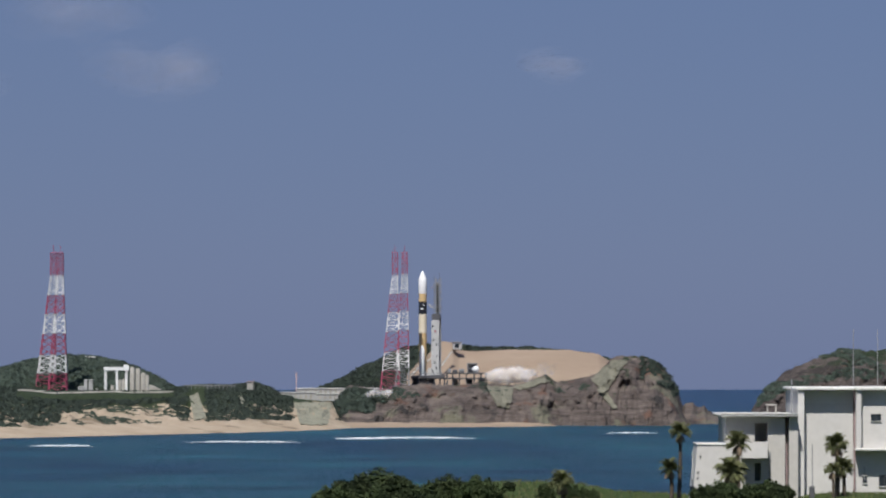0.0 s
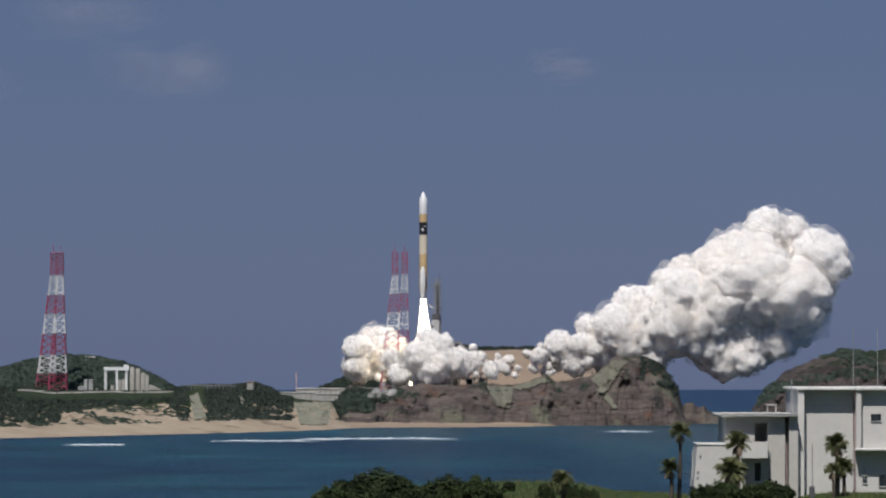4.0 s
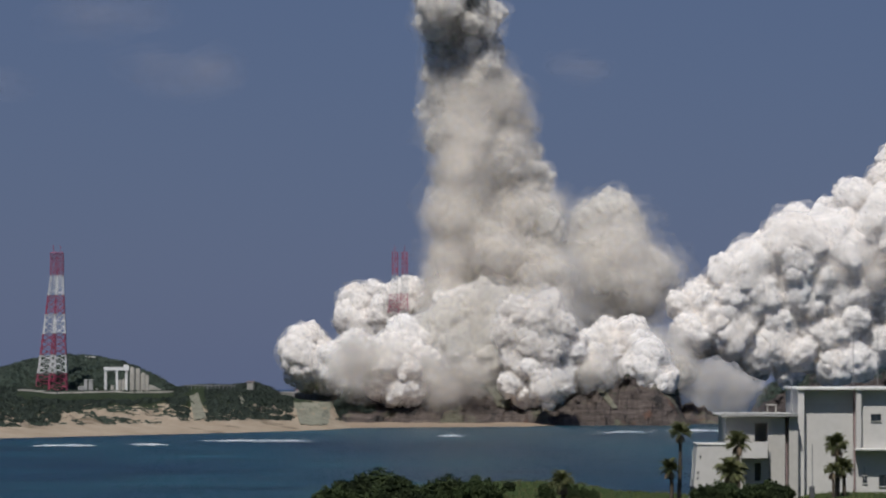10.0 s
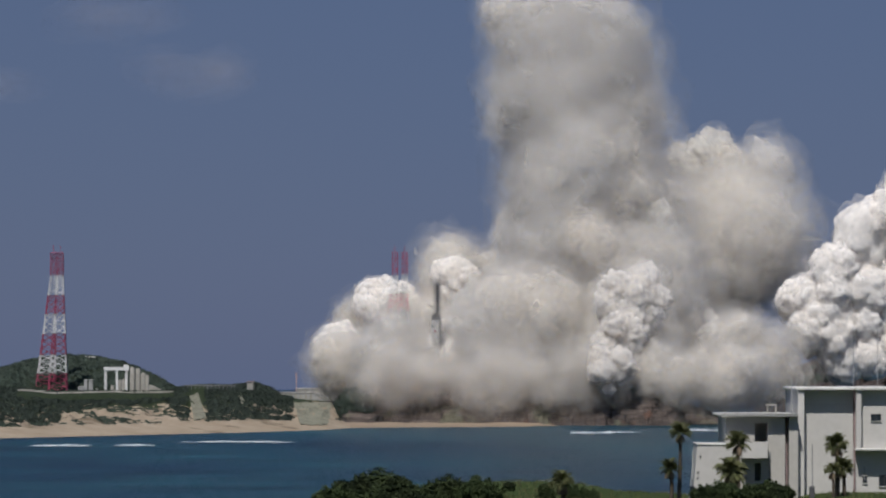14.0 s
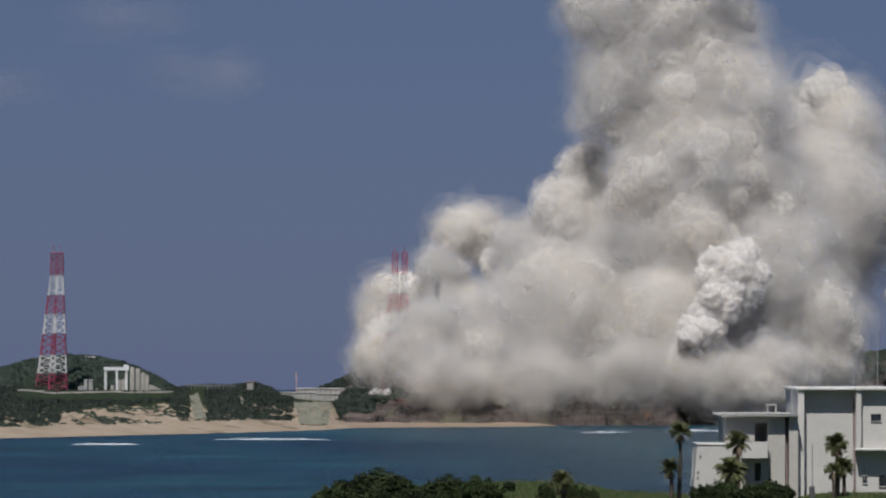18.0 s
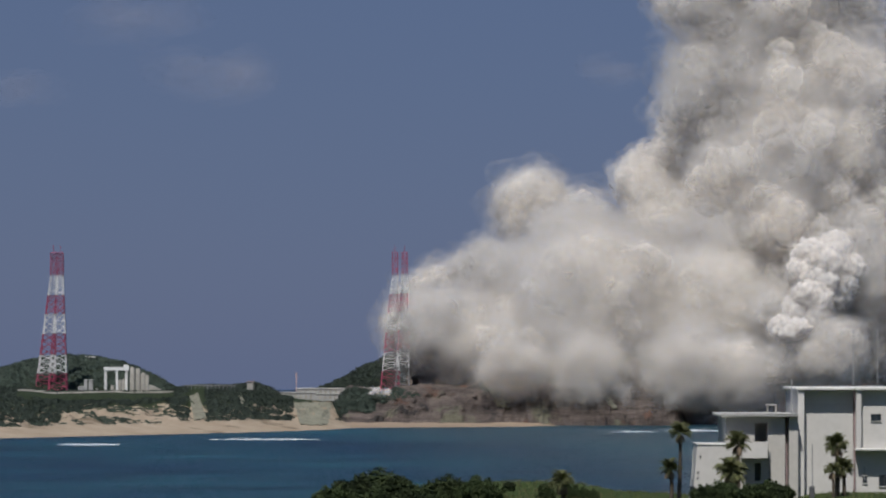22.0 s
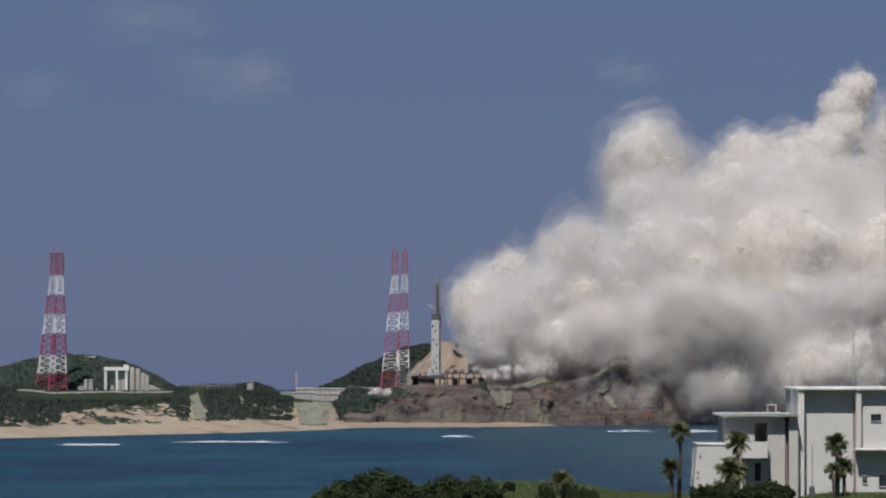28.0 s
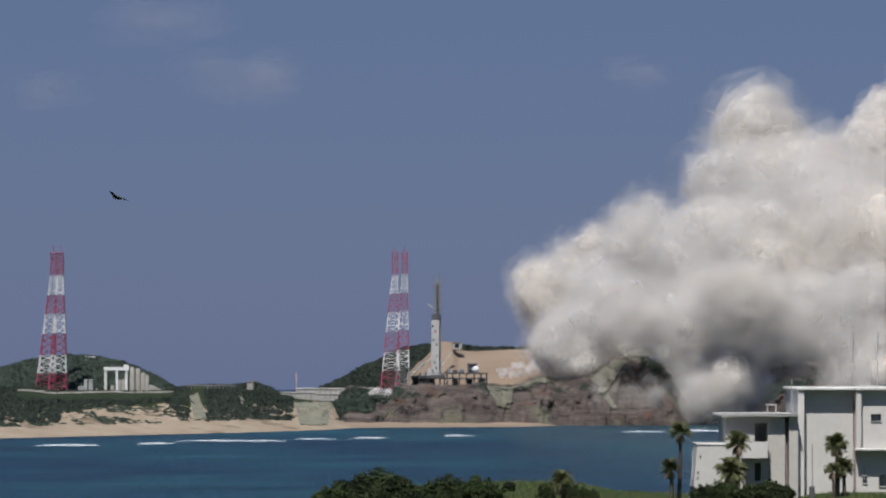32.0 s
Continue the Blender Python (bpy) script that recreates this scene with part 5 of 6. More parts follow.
# ---- breakers on the bay ----
def build_breakers():
    rng = random.Random(5)
    rows = (
        ((0, 718, 776, 1), (3.5, 700, 777, 1), (6, 610, 778, 1), (8, 590, 777, 0), (32, 560, 772, 0), 128),
        ((0, 430, 783, 1), (6, 470, 781, 1), (10, 455, 781, 1), (14, 420, 783, 1), (17, 480, 779, 1), (20, 470, 778, 1), (25, 455, 781, 1), (28, 405, 783, 1), (32, 410, 781, 1), 105),
        ((0, 108, 790, 1), (6, 180, 788, 1), (9, 132, 789, 1), (13, 90, 790, 1), (17, 190, 787, 1), (23, 155, 788, 1), (28, 160, 788, 1), (32, 120, 789, 1), 58),
        ((0, 1118, 767, 1), (3, 1080, 766, 1), (6, 1215, 763, 1), (9, 1130, 765, 1), (13, 1095, 766, 1), (17, 1070, 766, 1), (23, 1125, 765, 1), (28, 1118, 764, 1), (32, 1140, 765, 1), 44),
        ((0, 300, 786, 0), (5.4, 315, 786, 0), (6, 312, 785, 1), (9, 274, 787, 1), (13, 240, 789, 1), (16, 235, 788, 1), (19, 220, 786, 0), (29, 275, 787, 0), (30.5, 300, 784, 1), (32, 275, 786, 1), 34),
        ((0, 800, 774, 0), (7, 800, 774, 0), (8, 805, 772, 1), (13, 790, 773, 1), (15, 800, 772, 0), (22, 860, 771, 0), (23, 873, 771, 1), (25, 855, 772, 1), (28, 808, 773, 1), (32, 812, 772, 1), 26),
        ((0, 1235, 764, 0), (5, 1235, 764, 0), (6, 1225, 764, 1), (13, 1235, 762, 1), (20, 1225, 763, 1), (25, 1235, 763, 1), (28, 1230, 764, 1), (32, 1235, 763, 1), 52),
        ((0, 565, 779, 0), (11, 600, 776, 0), (12, 590, 778, 1), (13, 565, 780, 1), (15, 560, 780, 0), (26, 500, 780, 0), (30, 450, 780, 1), (32, 560, 778, 1), 40),
        ((0, 700, 776, 0), (10, 740, 773, 0), (11, 745, 774, 1), (13, 705, 777, 1), (15, 690, 777, 0), (29, 700, 774, 0), (30.5, 740, 772, 1), (32, 655, 776, 1), 34),
        ((0, 1000, 767, 0), (11, 1040, 767, 0), (13, 1050, 767, 1), (17, 1010, 766, 1), (19, 1000, 766, 0), (24, 1060, 766, 0), (25, 1052, 767, 1), (27, 1000, 767, 0), (32, 1000, 767, 0), 40),
        ((0, 640, 777, 1), (3, 620, 777, 1), (5.5, 500, 780, 1), (8, 520, 779, 1), (10, 560, 778, 0), (32, 560, 778, 0), 48),
    )
    for *keys, half in rows:
        d0 = EYE_Z * LENS / (keys[0][2] - HORIZON)
        k = K(d0)
        n = max(10, int(half / 2.5))
        bm = bmesh.new()
        rings = []
        for i in range(n + 1):
            f = i / n
            env = max(0.04, (math.sin(math.pi * f)) ** 0.6) * (0.55 + 0.6 * rng.random())
            x = (f - 0.5) * 2 * half * k
            y = 5 * fbm(x * 0.05, 3.1, half) + 2
            w, h = 2.3 * env + 0.2, 0.62 * env
            rings.append([bm.verts.new((x + rng.uniform(-1, 1), y + dy * w, hz)) for dy, hz in ((-1.8, -1.0), (-1.2, h * 0.35 - 0.1), (-0.4, h), (0.3, h * 0.9), (1.6, h * 0.3 - 0.15), (3.6, -1.0))])
        for a, b in zip(rings, rings[1:]):
            for q in range(5):
                bm.faces.new((a[q], b[q], b[q + 1], a[q + 1]))
        ob = mesh_ob("breaker", bm, M_FOAM, True)
        tagged(ob, "white foam of a small wave breaking in the bay", "wave", "breakers on the bay")
        path = []
        for t, u, v, up in keys:
            d = EYE_Z * LENS / (v - HORIZON)
            path.append((t, pose((u - 784) * K(d), d, 0.0 if up else -2.6)))
        MOVES.append((ob, path))


# ---- launch pad ----
def put(bm, u0, u1, v0, v1, d0, d1, bevel=0.0):
    """A block that spans the grid's u0..u1 and v0 (top) to v1 (foot), from the distance d0 to d1."""
    a, b = P(u0, v0, d0), P(u1, v1, d0)
    return box(bm, a.x, b.x, d0, d1, b.z, a.z, bevel)


def block(u0, u1, v0, v1, d0, d1, bevel=0.0):
    return put(bmesh.new(), u0, u1, v0, v1, d0, d1, bevel)


def build_pad():
    t = thing("launch_platform", Matrix(), "dark steel mobile launch platform on the concrete pad", "platform")
    part("deck", block(727, 757, 665, 671, 2388, 2412, 0.3), M_DARK, t)
    part("deck", block(757, 788, 664, 671, 2388, 2412, 0.3), M_DARK, t)
    for u in (729, 738, 747, 757, 767, 777, 785):
        part("leg", block(u, u + 3, 671, 685, 2389, 2393), M_DARK, t)
        part("leg", block(u, u + 3, 671, 685, 2406, 2410), M_DARK, t)
    for u in range(727, 788, 6):
        part("railing_post", block(u, u + 0.6, 661.5, 665, 2388.2, 2388.6), M_STEEL, t)
    part("handrail", block(727, 788, 661.2, 661.9, 2388.1, 2388.7), M_STEEL, t)
    for u0, u1 in ((731, 742), (742.5, 754), (754.5, 767)):
        part("blast_screen", block(u0, u1, 671, 686, 2393.2, 2393.8), M_DARK, t)
    for u in (742, 752):
        part("hold_down_post", block(u, u + 2.5, 659, 665, 2397, 2400), M_DARK, t)
    b = thing("equipment_frame", Matrix(), "dark open steel equipment frame beside the launch platform", "frame")
    for v in (660, 669):
        part("deck", block(788, 864, v, v + 2.2, 2392, 2414), M_DARK, b)
    for u in (790, 800, 812, 824, 838, 850, 860):
        part("column", block(u, u + 2.4, 660, 685, 2392.5, 2394), M_DARK, b)
        part("column", block(u, u + 2.4, 660, 685, 2411, 2413), M_DARK, b)
    for u0, u1, v0, v1, m in ((792, 799, 653, 660, M_STEEL), (801, 810, 655, 660, M_DARK), (812, 822, 653, 660, M_STEEL), (846, 858, 671, 682, M_STEEL), (801, 811, 671, 684, M_STEEL), (826, 836, 671, 684, M_DARK)):
        part("cabinet", block(u0, u1, v0, v1, 2396, 2405, 0.4), m, b)
    f = thing("steel_gantry", Matrix(), "grey steel frame round a white spherical tank", "gantry")
    for u in (827, 843):
        for d in (2398, 2406):
            part("column", block(u, u + 2, 643, 662, d, d + 0.8), M_STEEL, f)
    for v in (643, 652):
        part("beam", block(827, 845, v, v + 2, 2398, 2398.8), M_STEEL, f)
        part("beam", block(827, 845, v, v + 2, 2406, 2406.8), M_STEEL, f)
    part("back_panel", block(829, 843, 645, 660, 2406.9, 2407.3), M_DARK, f)
    ball = thing("spherical_tank", Matrix.Translation(P(842, 654, 2396)), "white spherical water tank on short legs", "tank")
    bm = bmesh.new()
    bmesh.ops.create_icosphere(bm, subdivisions=3, radius=1.75)
    part("sphere", bm, M_RWHITE, ball, "", True)
    for a in range(4):
        part("leg", beams([((1.2 * math.cos(a * 1.57), 1.2 * math.sin(a * 1.57), -0.9), (1.3 * math.cos(a * 1.57), 1.3 * math.sin(a * 1.57), -1.75))], 0.12), M_STEEL, ball)
    apron = thing("concrete_pad", Matrix(), "pale concrete pad that carries the launch platform", "pad")
    part("slab", block(715, 905, 684.5, 700, 2350, 2440), M_CONC, apron)


def build_umbilical():
    t = thing("umbilical_tower", Matrix(), "white service tower with a dark lattice mast on top", "tower")
    part("lower_tower", block(763.5, 777.5, 567, 668, 2396, 2404, 0.2), M_TWHITE, t)
    part("side_shaft", block(777.5, 781, 560, 668, 2398, 2406, 0.2), M_STEEL, t)
    bm = lathe([(1.0, 0), (0.86, 1.2), (0.72, 4.6)], 4)
    c = P(770, 668, 2400)
    for v in bm.verts:
        v.co = Vector((c.x - 0.3 + v.co.x * 4.4, c.y + v.co.y * 4.4, c.z + v.co.z))
    part("plinth", bm, M_TWHITE, t)
    for u, v in ((764.5, 576), (765.5, 600), (771.5, 608), (771.5, 629), (765, 655), (771, 650), (768, 640)):
        part("window", block(u, u + 2.6, v, v + 4, 2395.85, 2396.3), M_GLASS, t)
    part("sign", block(767.5, 773, 583, 590, 2395.8, 2396.2), M_TWHITE, t, "white sign board")
    part("sign_mark", block(769, 771.5, 585, 588.5, 2395.6, 2395.81), M_RED, t, "red emblem")
    part("machine_room", block(764, 780, 556, 567, 2396.5, 2405, 0.2), M_DARK, t)
    # mast
    k = K(2400)
    for u0, u1 in ((768, 772.5), (776, 780.5)):
        a, b = P(u0, 557, 2398), P(u1, 494, 2398)
        for x in (a.x, b.x):
            for y in (2398, 2401):
                part("mast_leg", beams([((x, y, a.z), (x, y, b.z))], 0.24), M_STEEL, t)
        n = 12
        rows = []
        for i in range(n):
            z0, z1 = a.z + (b.z - a.z) * i / n, a.z + (b.z - a.z) * (i + 1) / n
            rows += [((a.x, 2398, z0), (b.x, 2398, z1)), ((b.x, 2398, z1), (a.x, 2398, z1)), ((a.x, 2398, z1), (a.x, 2401, z0))]
        part("mast_lattice", beams(rows, 0.16), M_STEEL, t)
    part("mast_core", block(771, 777.8, 500, 557, 2401.5, 2402.3), M_STEEL, t)
    for v in (505, 518, 531, 544):
        part("platform", block(767.2, 781, v, v + 0.9, 2397.5, 2402.5), M_STEEL, t)
    for u, v in ((769.5, 488), (777.5, 484)):
        part("lightning_rod", block(u, u + 0.7, v, 496, 2399, 2399.3), M_DARK, t)
    a, b = P(766, 543, 2399), P(756, 537, 2399)
    arm = part("umbilical_arm", beams([(a, b), (a + Vector((0, 0, -0.8)), b + Vector((0.5, 0, -0.5)))], 0.3), M_TWHITE, t, "pale swing arm")
    a, b = P(766, 509, 2399), P(760, 508, 2399)
    part("umbilical_arm", beams([(a, b)], 0.25), M_RUST, t, "reddish upper swing arm")


def build_pad_surroundings():
    h = thing("concrete_hut", Matrix(), "small white square hut on the earth slope", "hut")
    part("wall", block(801, 817, 606, 619, 2512, 2520, 0.2), M_TWHITE, h)
    part("window", block(805.5, 812, 609, 615.5, 2511.8, 2512.2), M_GLASS, h)
    part("roof_slab", block(800.5, 817.5, 605, 606.4, 2511.5, 2520.5), M_TWHITE, h)
    for u0, v0, u1, v1, d in ((727, 664, 768, 630, 2478), (781, 648, 800, 622, 2478), (735, 655, 750, 642, 2470)):
        r = thing("access_track", Matrix(), "pale graded track across the earth slope", "track")
        part("surface", beams([(P(u0, v0, d - 14), P(u1, v1, d + 6))], 0.9), M_CONC, r)
    # long white retaining buildings on the low saddle
    for u0, u1, v0, v1, d, lab in ((525, 613, 687, 697, 2440, "long low white building on the saddle"), (490, 560, 694, 707, 2425, "low white block with a flat roof on the saddle"), (560, 612, 697, 706, 2420, "low white retaining wall on the saddle"), (628, 676, 687, 694, 2440, "low pale wall beside the towers")):
        b = thing("low_building", Matrix(), lab, "building", "low white buildings on the saddle")
        part("wall", block(u0, u1, v0 + 1, v1 + 4, d, d + 8, 0.2), M_TWHITE, b)
        part("roof", block(u0 - 0.6, u1 + 0.6, v0, v0 + 1.2, d - 0.5, d + 8.5), M_ROOF, b)
        u = u0 + 4
        while u < u1 - 6:
            part("bay", block(u, u + 5, v0 + 3.5, v1, d - 0.25, d), M_CONC, b)
            u += 9
    m = thing("mast", Matrix(), "thin rust-coloured mast behind the low buildings", "mast")
    part("pole", block(523.3, 525, 660, 700, 2450, 2450.5), M_RUST, m)
    part("crossbar", block(522, 526.5, 668, 669, 2449.8, 2450.6), M_RUST, m)


def on_land(surface, a, v, lo, hi):
    """The place on a surface's column a that lies on the grid's row v."""
    fn = SURF[surface]
    for _ in range(22):
        mid = (lo + hi) / 2
        p = fn(a, mid)
        if HORIZON + (EYE_Z - p.z) / K(p.y) > v:
            lo = mid
        else:
            hi = mid
    return fn(a, lo)


def build_aprons():
    """Sprayed-concrete slope protection, laid on the land."""
    for surface, pts, lab in (
        ("ground_coast", ((519, 714), (590, 713), (580, 753), (532, 753)), "pale sprayed-concrete slope above the beach"),
        ("ground_cliff", ((860, 684), (908, 686), (902, 726), (880, 720)), "pale sprayed-concrete facing on the cliff"),
        ("ground_cliff", ((1045, 672), (1086, 638), (1110, 640), (1070, 696)), "pale sprayed-concrete facing below the summit"),
        ("ground_cliff", ((906, 686), (962, 670), (975, 676), (920, 692)), "pale concrete edge along the cliff top"),
        ("ground_cliff", ((1055, 690), (1068, 686), (1092, 722), (1086, 726)), "narrow pale facing down the cliff"),
        ("ground_coast", ((335, 702), (352, 697), (364, 740), (344, 746)), "pale concrete chute on the green slope"),
        ("ground_coast", ((420, 693), (427, 692), (434, 712), (428, 716)), "narrow pale slip on the green slope"),
    ):
        t = thing("slope_facing", Matrix(), lab, "facing", "sprayed concrete facings")
        (tl, tr, br, bl) = pts
        n = max(1, round((tr[0] - tl[0]) / 12))
        m = 12
        for q in range(n):
            bm = bmesh.new()
            grid = []
            for j in range(m + 1):
                g = j / m
                row = []
                for i in range(6):
                    f = (q + i / 5 * 0.97 + 0.015) / n
                    u = (tl[0] + (tr[0] - tl[0]) * f) * (1 - g) + (bl[0] + (br[0] - bl[0]) * f) * g
                    v = (tl[1] + (tr[1] - tl[1]) * f) * (1 - g) + (bl[1] + (br[1] - bl[1]) * f) * g
                    w = fbm(u * 0.12, v * 0.12, 4.4)
                    u, v = u + 2.0 * w, v + 2.0 * w
                    if surface == "ground_cliff":
                        p = on_land(surface, (u - 585) / 637.0, v, 0.02, 0.6)
                    else:
                        p = on_land(surface, (u + 260) / 900.0, v, 0.2, 0.76)
                    row.append(bm.verts.new(p + Vector((0, -1.1 - 0.5 * w, 0.35))))
                grid.append(row)
            for a, b in zip(grid, grid[1:]):
                for i in range(5):
                    bm.faces.new((a[i], b[i], b[i + 1], a[i + 1]))
            ext = bmesh.ops.extrude_face_region(bm, geom=list(bm.faces))
            for v in ext["geom"]:
                if isinstance(v, bmesh.types.BMVert):
                    v.co += Vector((0, 1.8, -0.6))
            bmesh.ops.recalc_face_normals(bm, faces=list(bm.faces))
            part("panel", bm, M_FACING if surface == "ground_cliff" else M_SHOT, t)


# ---- facility by the twin towers ----
def build_left_facility():
    p = thing("portal_frame", Matrix(), "white concrete portal frame with three columns", "frame")
    for u in (185, 205, 222):
        part("column", block(u, u + 3.6, 656, 697, 2330, 2332), M_WHITE, p)
    part("beam", block(184, 228, 650, 656, 2329.6, 2332.4), M_WHITE, p)
    part("upstand", block(219, 228, 646, 650, 2330, 2332), M_WHITE, p)
    for u, w, v in ((209, 7, 672), (216, 7, 670), (230, 9, 650), (240, 9, 652), (249, 9, 660), (257, 7, 664), (196, 6, 682)):
        c = P(u + w / 2, 697, 2342)
        k = K(2342)
        t = thing("storage_tank", Matrix.Translation(c), "upright pale grey cylindrical tank beside the portal frame", "tank", "tanks by the portal frame")
        hh = (697 - v) * k
        part("shell", lathe([(w * k / 2, 0), (w * k / 2, hh * 0.93), (w * k * 0.3, hh)], 16), M_CONC, t, "", True)
        part("ladder", beams([((w * k * 0.4, -w * k * 0.42, 0), (w * k * 0.4, -w * k * 0.42, hh))], 0.12), M_STEEL, t)
    r = thing("ramp_building", Matrix(), "low white sloping shed behind the tanks", "shed")
    bm = bmesh.new()
    k = K(2350)
    a = P(262, 697, 2350)
    prism = [(0, 0), (30 * k, 0), (30 * k, 3 * k), (6 * k, 15 * k), (0, 15 * k)]
    f = bm.faces.new([bm.verts.new((a.x + x, 2350, a.z + z)) for x, z in prism])
    e = bmesh.ops.extrude_face_region(bm, geom=[f])
    for v in e["geom"]:
        if isinstance(v, bmesh.types.BMVert):
            v.co.y += 8
    bmesh.ops.recalc_face_normals(bm, faces=list(bm.faces))
    part("shell", bm, M_CONC, r)
    for u0, u1, v0, lab in ((138, 148, 684, "small grey plant hut"), (149, 155, 672, "small white plant tower"), (157, 164, 672, "small white plant tower"), (168, 173, 688, "small white cabinet")):
        b = thing("plant_hut", Matrix(), lab + " by the towers", "hut", "plant huts by the towers")
        part("wall", block(u0, u1, v0 + 1, 698, 2345, 2349, 0.15), M_TWHITE, b)
        part("roof", block(u0 - 0.5, u1 + 0.5, v0, v0 + 1.2, 2344.7, 2349.3), M_ROOF, b)
    b = thing("hilltop_hut", Matrix(), "white hut on the crown of the wooded hill", "hut")
    part("wall", block(151, 169, 633, 645, 2512, 2520, 0.2), M_TWHITE, b)
    part("roof", block(150, 166, 630.5, 633, 2511.5, 2520.5), M_ROOF, b)
    part("opening", block(156, 164, 636, 640, 2511.8, 2512.2), M_GLASS, b)
    road = thing("coast_road", Matrix(), "pale narrow road along the top of the slope", "road", kind="structure")
    for q in range(12):
        u = 33 + q * 23
        c = SURF["ground_coast"]((u + 11 + 260) / 900.0, 0.765)
        half = 11.3 * K(c.y)
        part("slab", boxes((c.x - half, c.x + half, c.y - 3.0, c.y + 6.0, c.z - 0.4, c.z + 0.75)), M_CONC, road)
    hut = thing("shore_hut", Matrix(), "small weathered hut among the scrub", "hut")
    part("wall", block(437, 448, 676, 690, 2205, 2210, 0.2), M_CONC, hut)
    part("roof", block(436, 449, 674.5, 676, 2204.5, 2210.5), M_RUST, hut)
    fence = thing("guard_rail", Matrix(), "grey guard rail along the coast road", "rail")
    for q in range(14):
        u = 325 + q * 7
        part("post", block(u, u + 0.8, 681, 689, 2230, 2230.3), M_STEEL, fence)
    part("rail", block(325, 417, 681.5, 683, 2229.8, 2230), M_STEEL, fence)


# ---- scrub on the land ----
def clumps(name, surface, n, seed, a_rng, b_rng, size, material, label, keep=None, squash=0.7):
    """Leafy clumps planted on a surface, each a spiky tuft of leaf blades."""
    rng = random.Random(seed)
    fn = SURF[surface]
    verts, faces = [], []
    made = 0
    while made < n:
        a, b = rng.uniform(*a_rng), rng.uniform(*b_rng)
        p = fn(a, b)
        if keep and not keep(p, rng):
            made += 0.2
            continue
        made += 1
        r = rng.uniform(*size)
        for _ in range(26):
            o = in_ball(rng)
            o.z = abs(o.z) * squash
            c = p + o * r
            w = r * rng.uniform(0.18, 0.34)
            d1 = Vector((rng.uniform(-1, 1), rng.uniform(-1, 1), rng.uniform(-1, 1))).normalized() * w
            d2 = d1.cross(o + Vector((0.01, 0.02, 0.03))).normalized() * w
            i = len(verts)
            verts += [c - d1, c + d2, c + d1, c - d2]
            faces.append((i, i + 1, i + 2, i + 3))
    me = bpy.data.meshes.new(name)
    me.from_pydata([tuple(v) for v in verts], [], faces)
    me.materials.append(material)
    return tagged(new(name, me), label, "scrub", kind="stuff")


def build_scrub():
    clumps("hill_scrub", "ground_left_hill", 2200, 1, (0.3, 1.0), (0.1, 0.68), (1.0, 2.6), M_SCRUB, "dense dark green scrub covering the wooded hill", squash=0.45)
    clumps("hill_scrub", "ground_back_hill", 1800, 2, (0.0, 0.62), (0.05, 0.68), (1.0, 2.6), M_SCRUB, "dense dark green scrub on the hill behind the pad", squash=0.45)

    def dunes(p, r):
        u = 784 + p.x / K(p.y)
        edge = lerp_rows([(-200, 3.4), (60, 3.8), (100, 6.5), (140, 9.5), (240, 12.0), (300, 9.8), (335, 3.6), (520, 3.4), (640, 3.4)], u)
        patchy = 4.5 * fbm(p.x * 0.035, p.y * 0.025, 5.5)
        on_road = 28 < u < 312 and shore(u) + 150 < p.y < shore(u) + 235
        return p.z > edge + patchy and not 516 < u < 596 and not 332 < u < 366 and not on_road
    clumps("slope_scrub", "ground_coast", 5200, 3, (0.26, 0.97), (0.32, 0.86), (0.7, 1.9), M_SCRUB, "low green scrub on the slope above the beach", dunes, 0.5)
    def dune_edge(p, r):
        u = 784 + p.x / K(p.y)
        return 3.2 < p.z < 11 and fbm(p.x * 0.06, p.y * 0.05, 2.2) > (0.06 if u < 200 else 0.2) and r.random() < (0.9 if u < 240 else 0.35)
    clumps("dune_scrub", "ground_coast", 1500, 8, (0.22, 0.68), (0.31, 0.62), (0.5, 1.4), M_SCRUB, "sparse low scrub in patches on the dunes", dune_edge, 0.4)
    clumps("cliff_scrub", "ground_cliff", 700, 4, (0.01, 0.12), (0.15, 0.66), (0.9, 2.2), M_SCRUB, "dark scrub clinging to the cliff's low end", squash=0.5)
    clumps("cliff_scrub", "ground_cliff", 420, 5, (0.12, 0.72), (0.35, 0.66), (0.7, 1.5), M_SCRUB, "patches of dark scrub along the cliff top",
           lambda p, r: fbm(p.x * 0.05, p.z * 0.12, 1.5) > 0.15, 0.5)
    clumps("cliff_scrub", "ground_cliff", 420, 7, (0.86, 0.97), (0.3, 0.7), (0.7, 1.6), M_SCRUB, "green scrub down the seaward shoulder of the cliff",
           lambda p, r: fbm(p.x * 0.06, p.z * 0.1, 3.5) > -0.05, 0.5)
    clumps("headland_scrub", "ground_headland", 1100, 6, (0.04, 0.5), (0.26, 0.66), (0.9, 2.2), M_SCRUB, "dark scrub over the headland's crown",
           lambda p, r: fbm(p.x * 0.03, p.z * 0.1, 7.5) > 0.02, 0.4)


# ---- white block above the bay, in front of the camera ----
BD = 340.0


def wbox(u0, u1, v0, v1, d0, d1, bevel=0.0):
    return block(u0, u1, v0, v1, d0, d1, bevel)


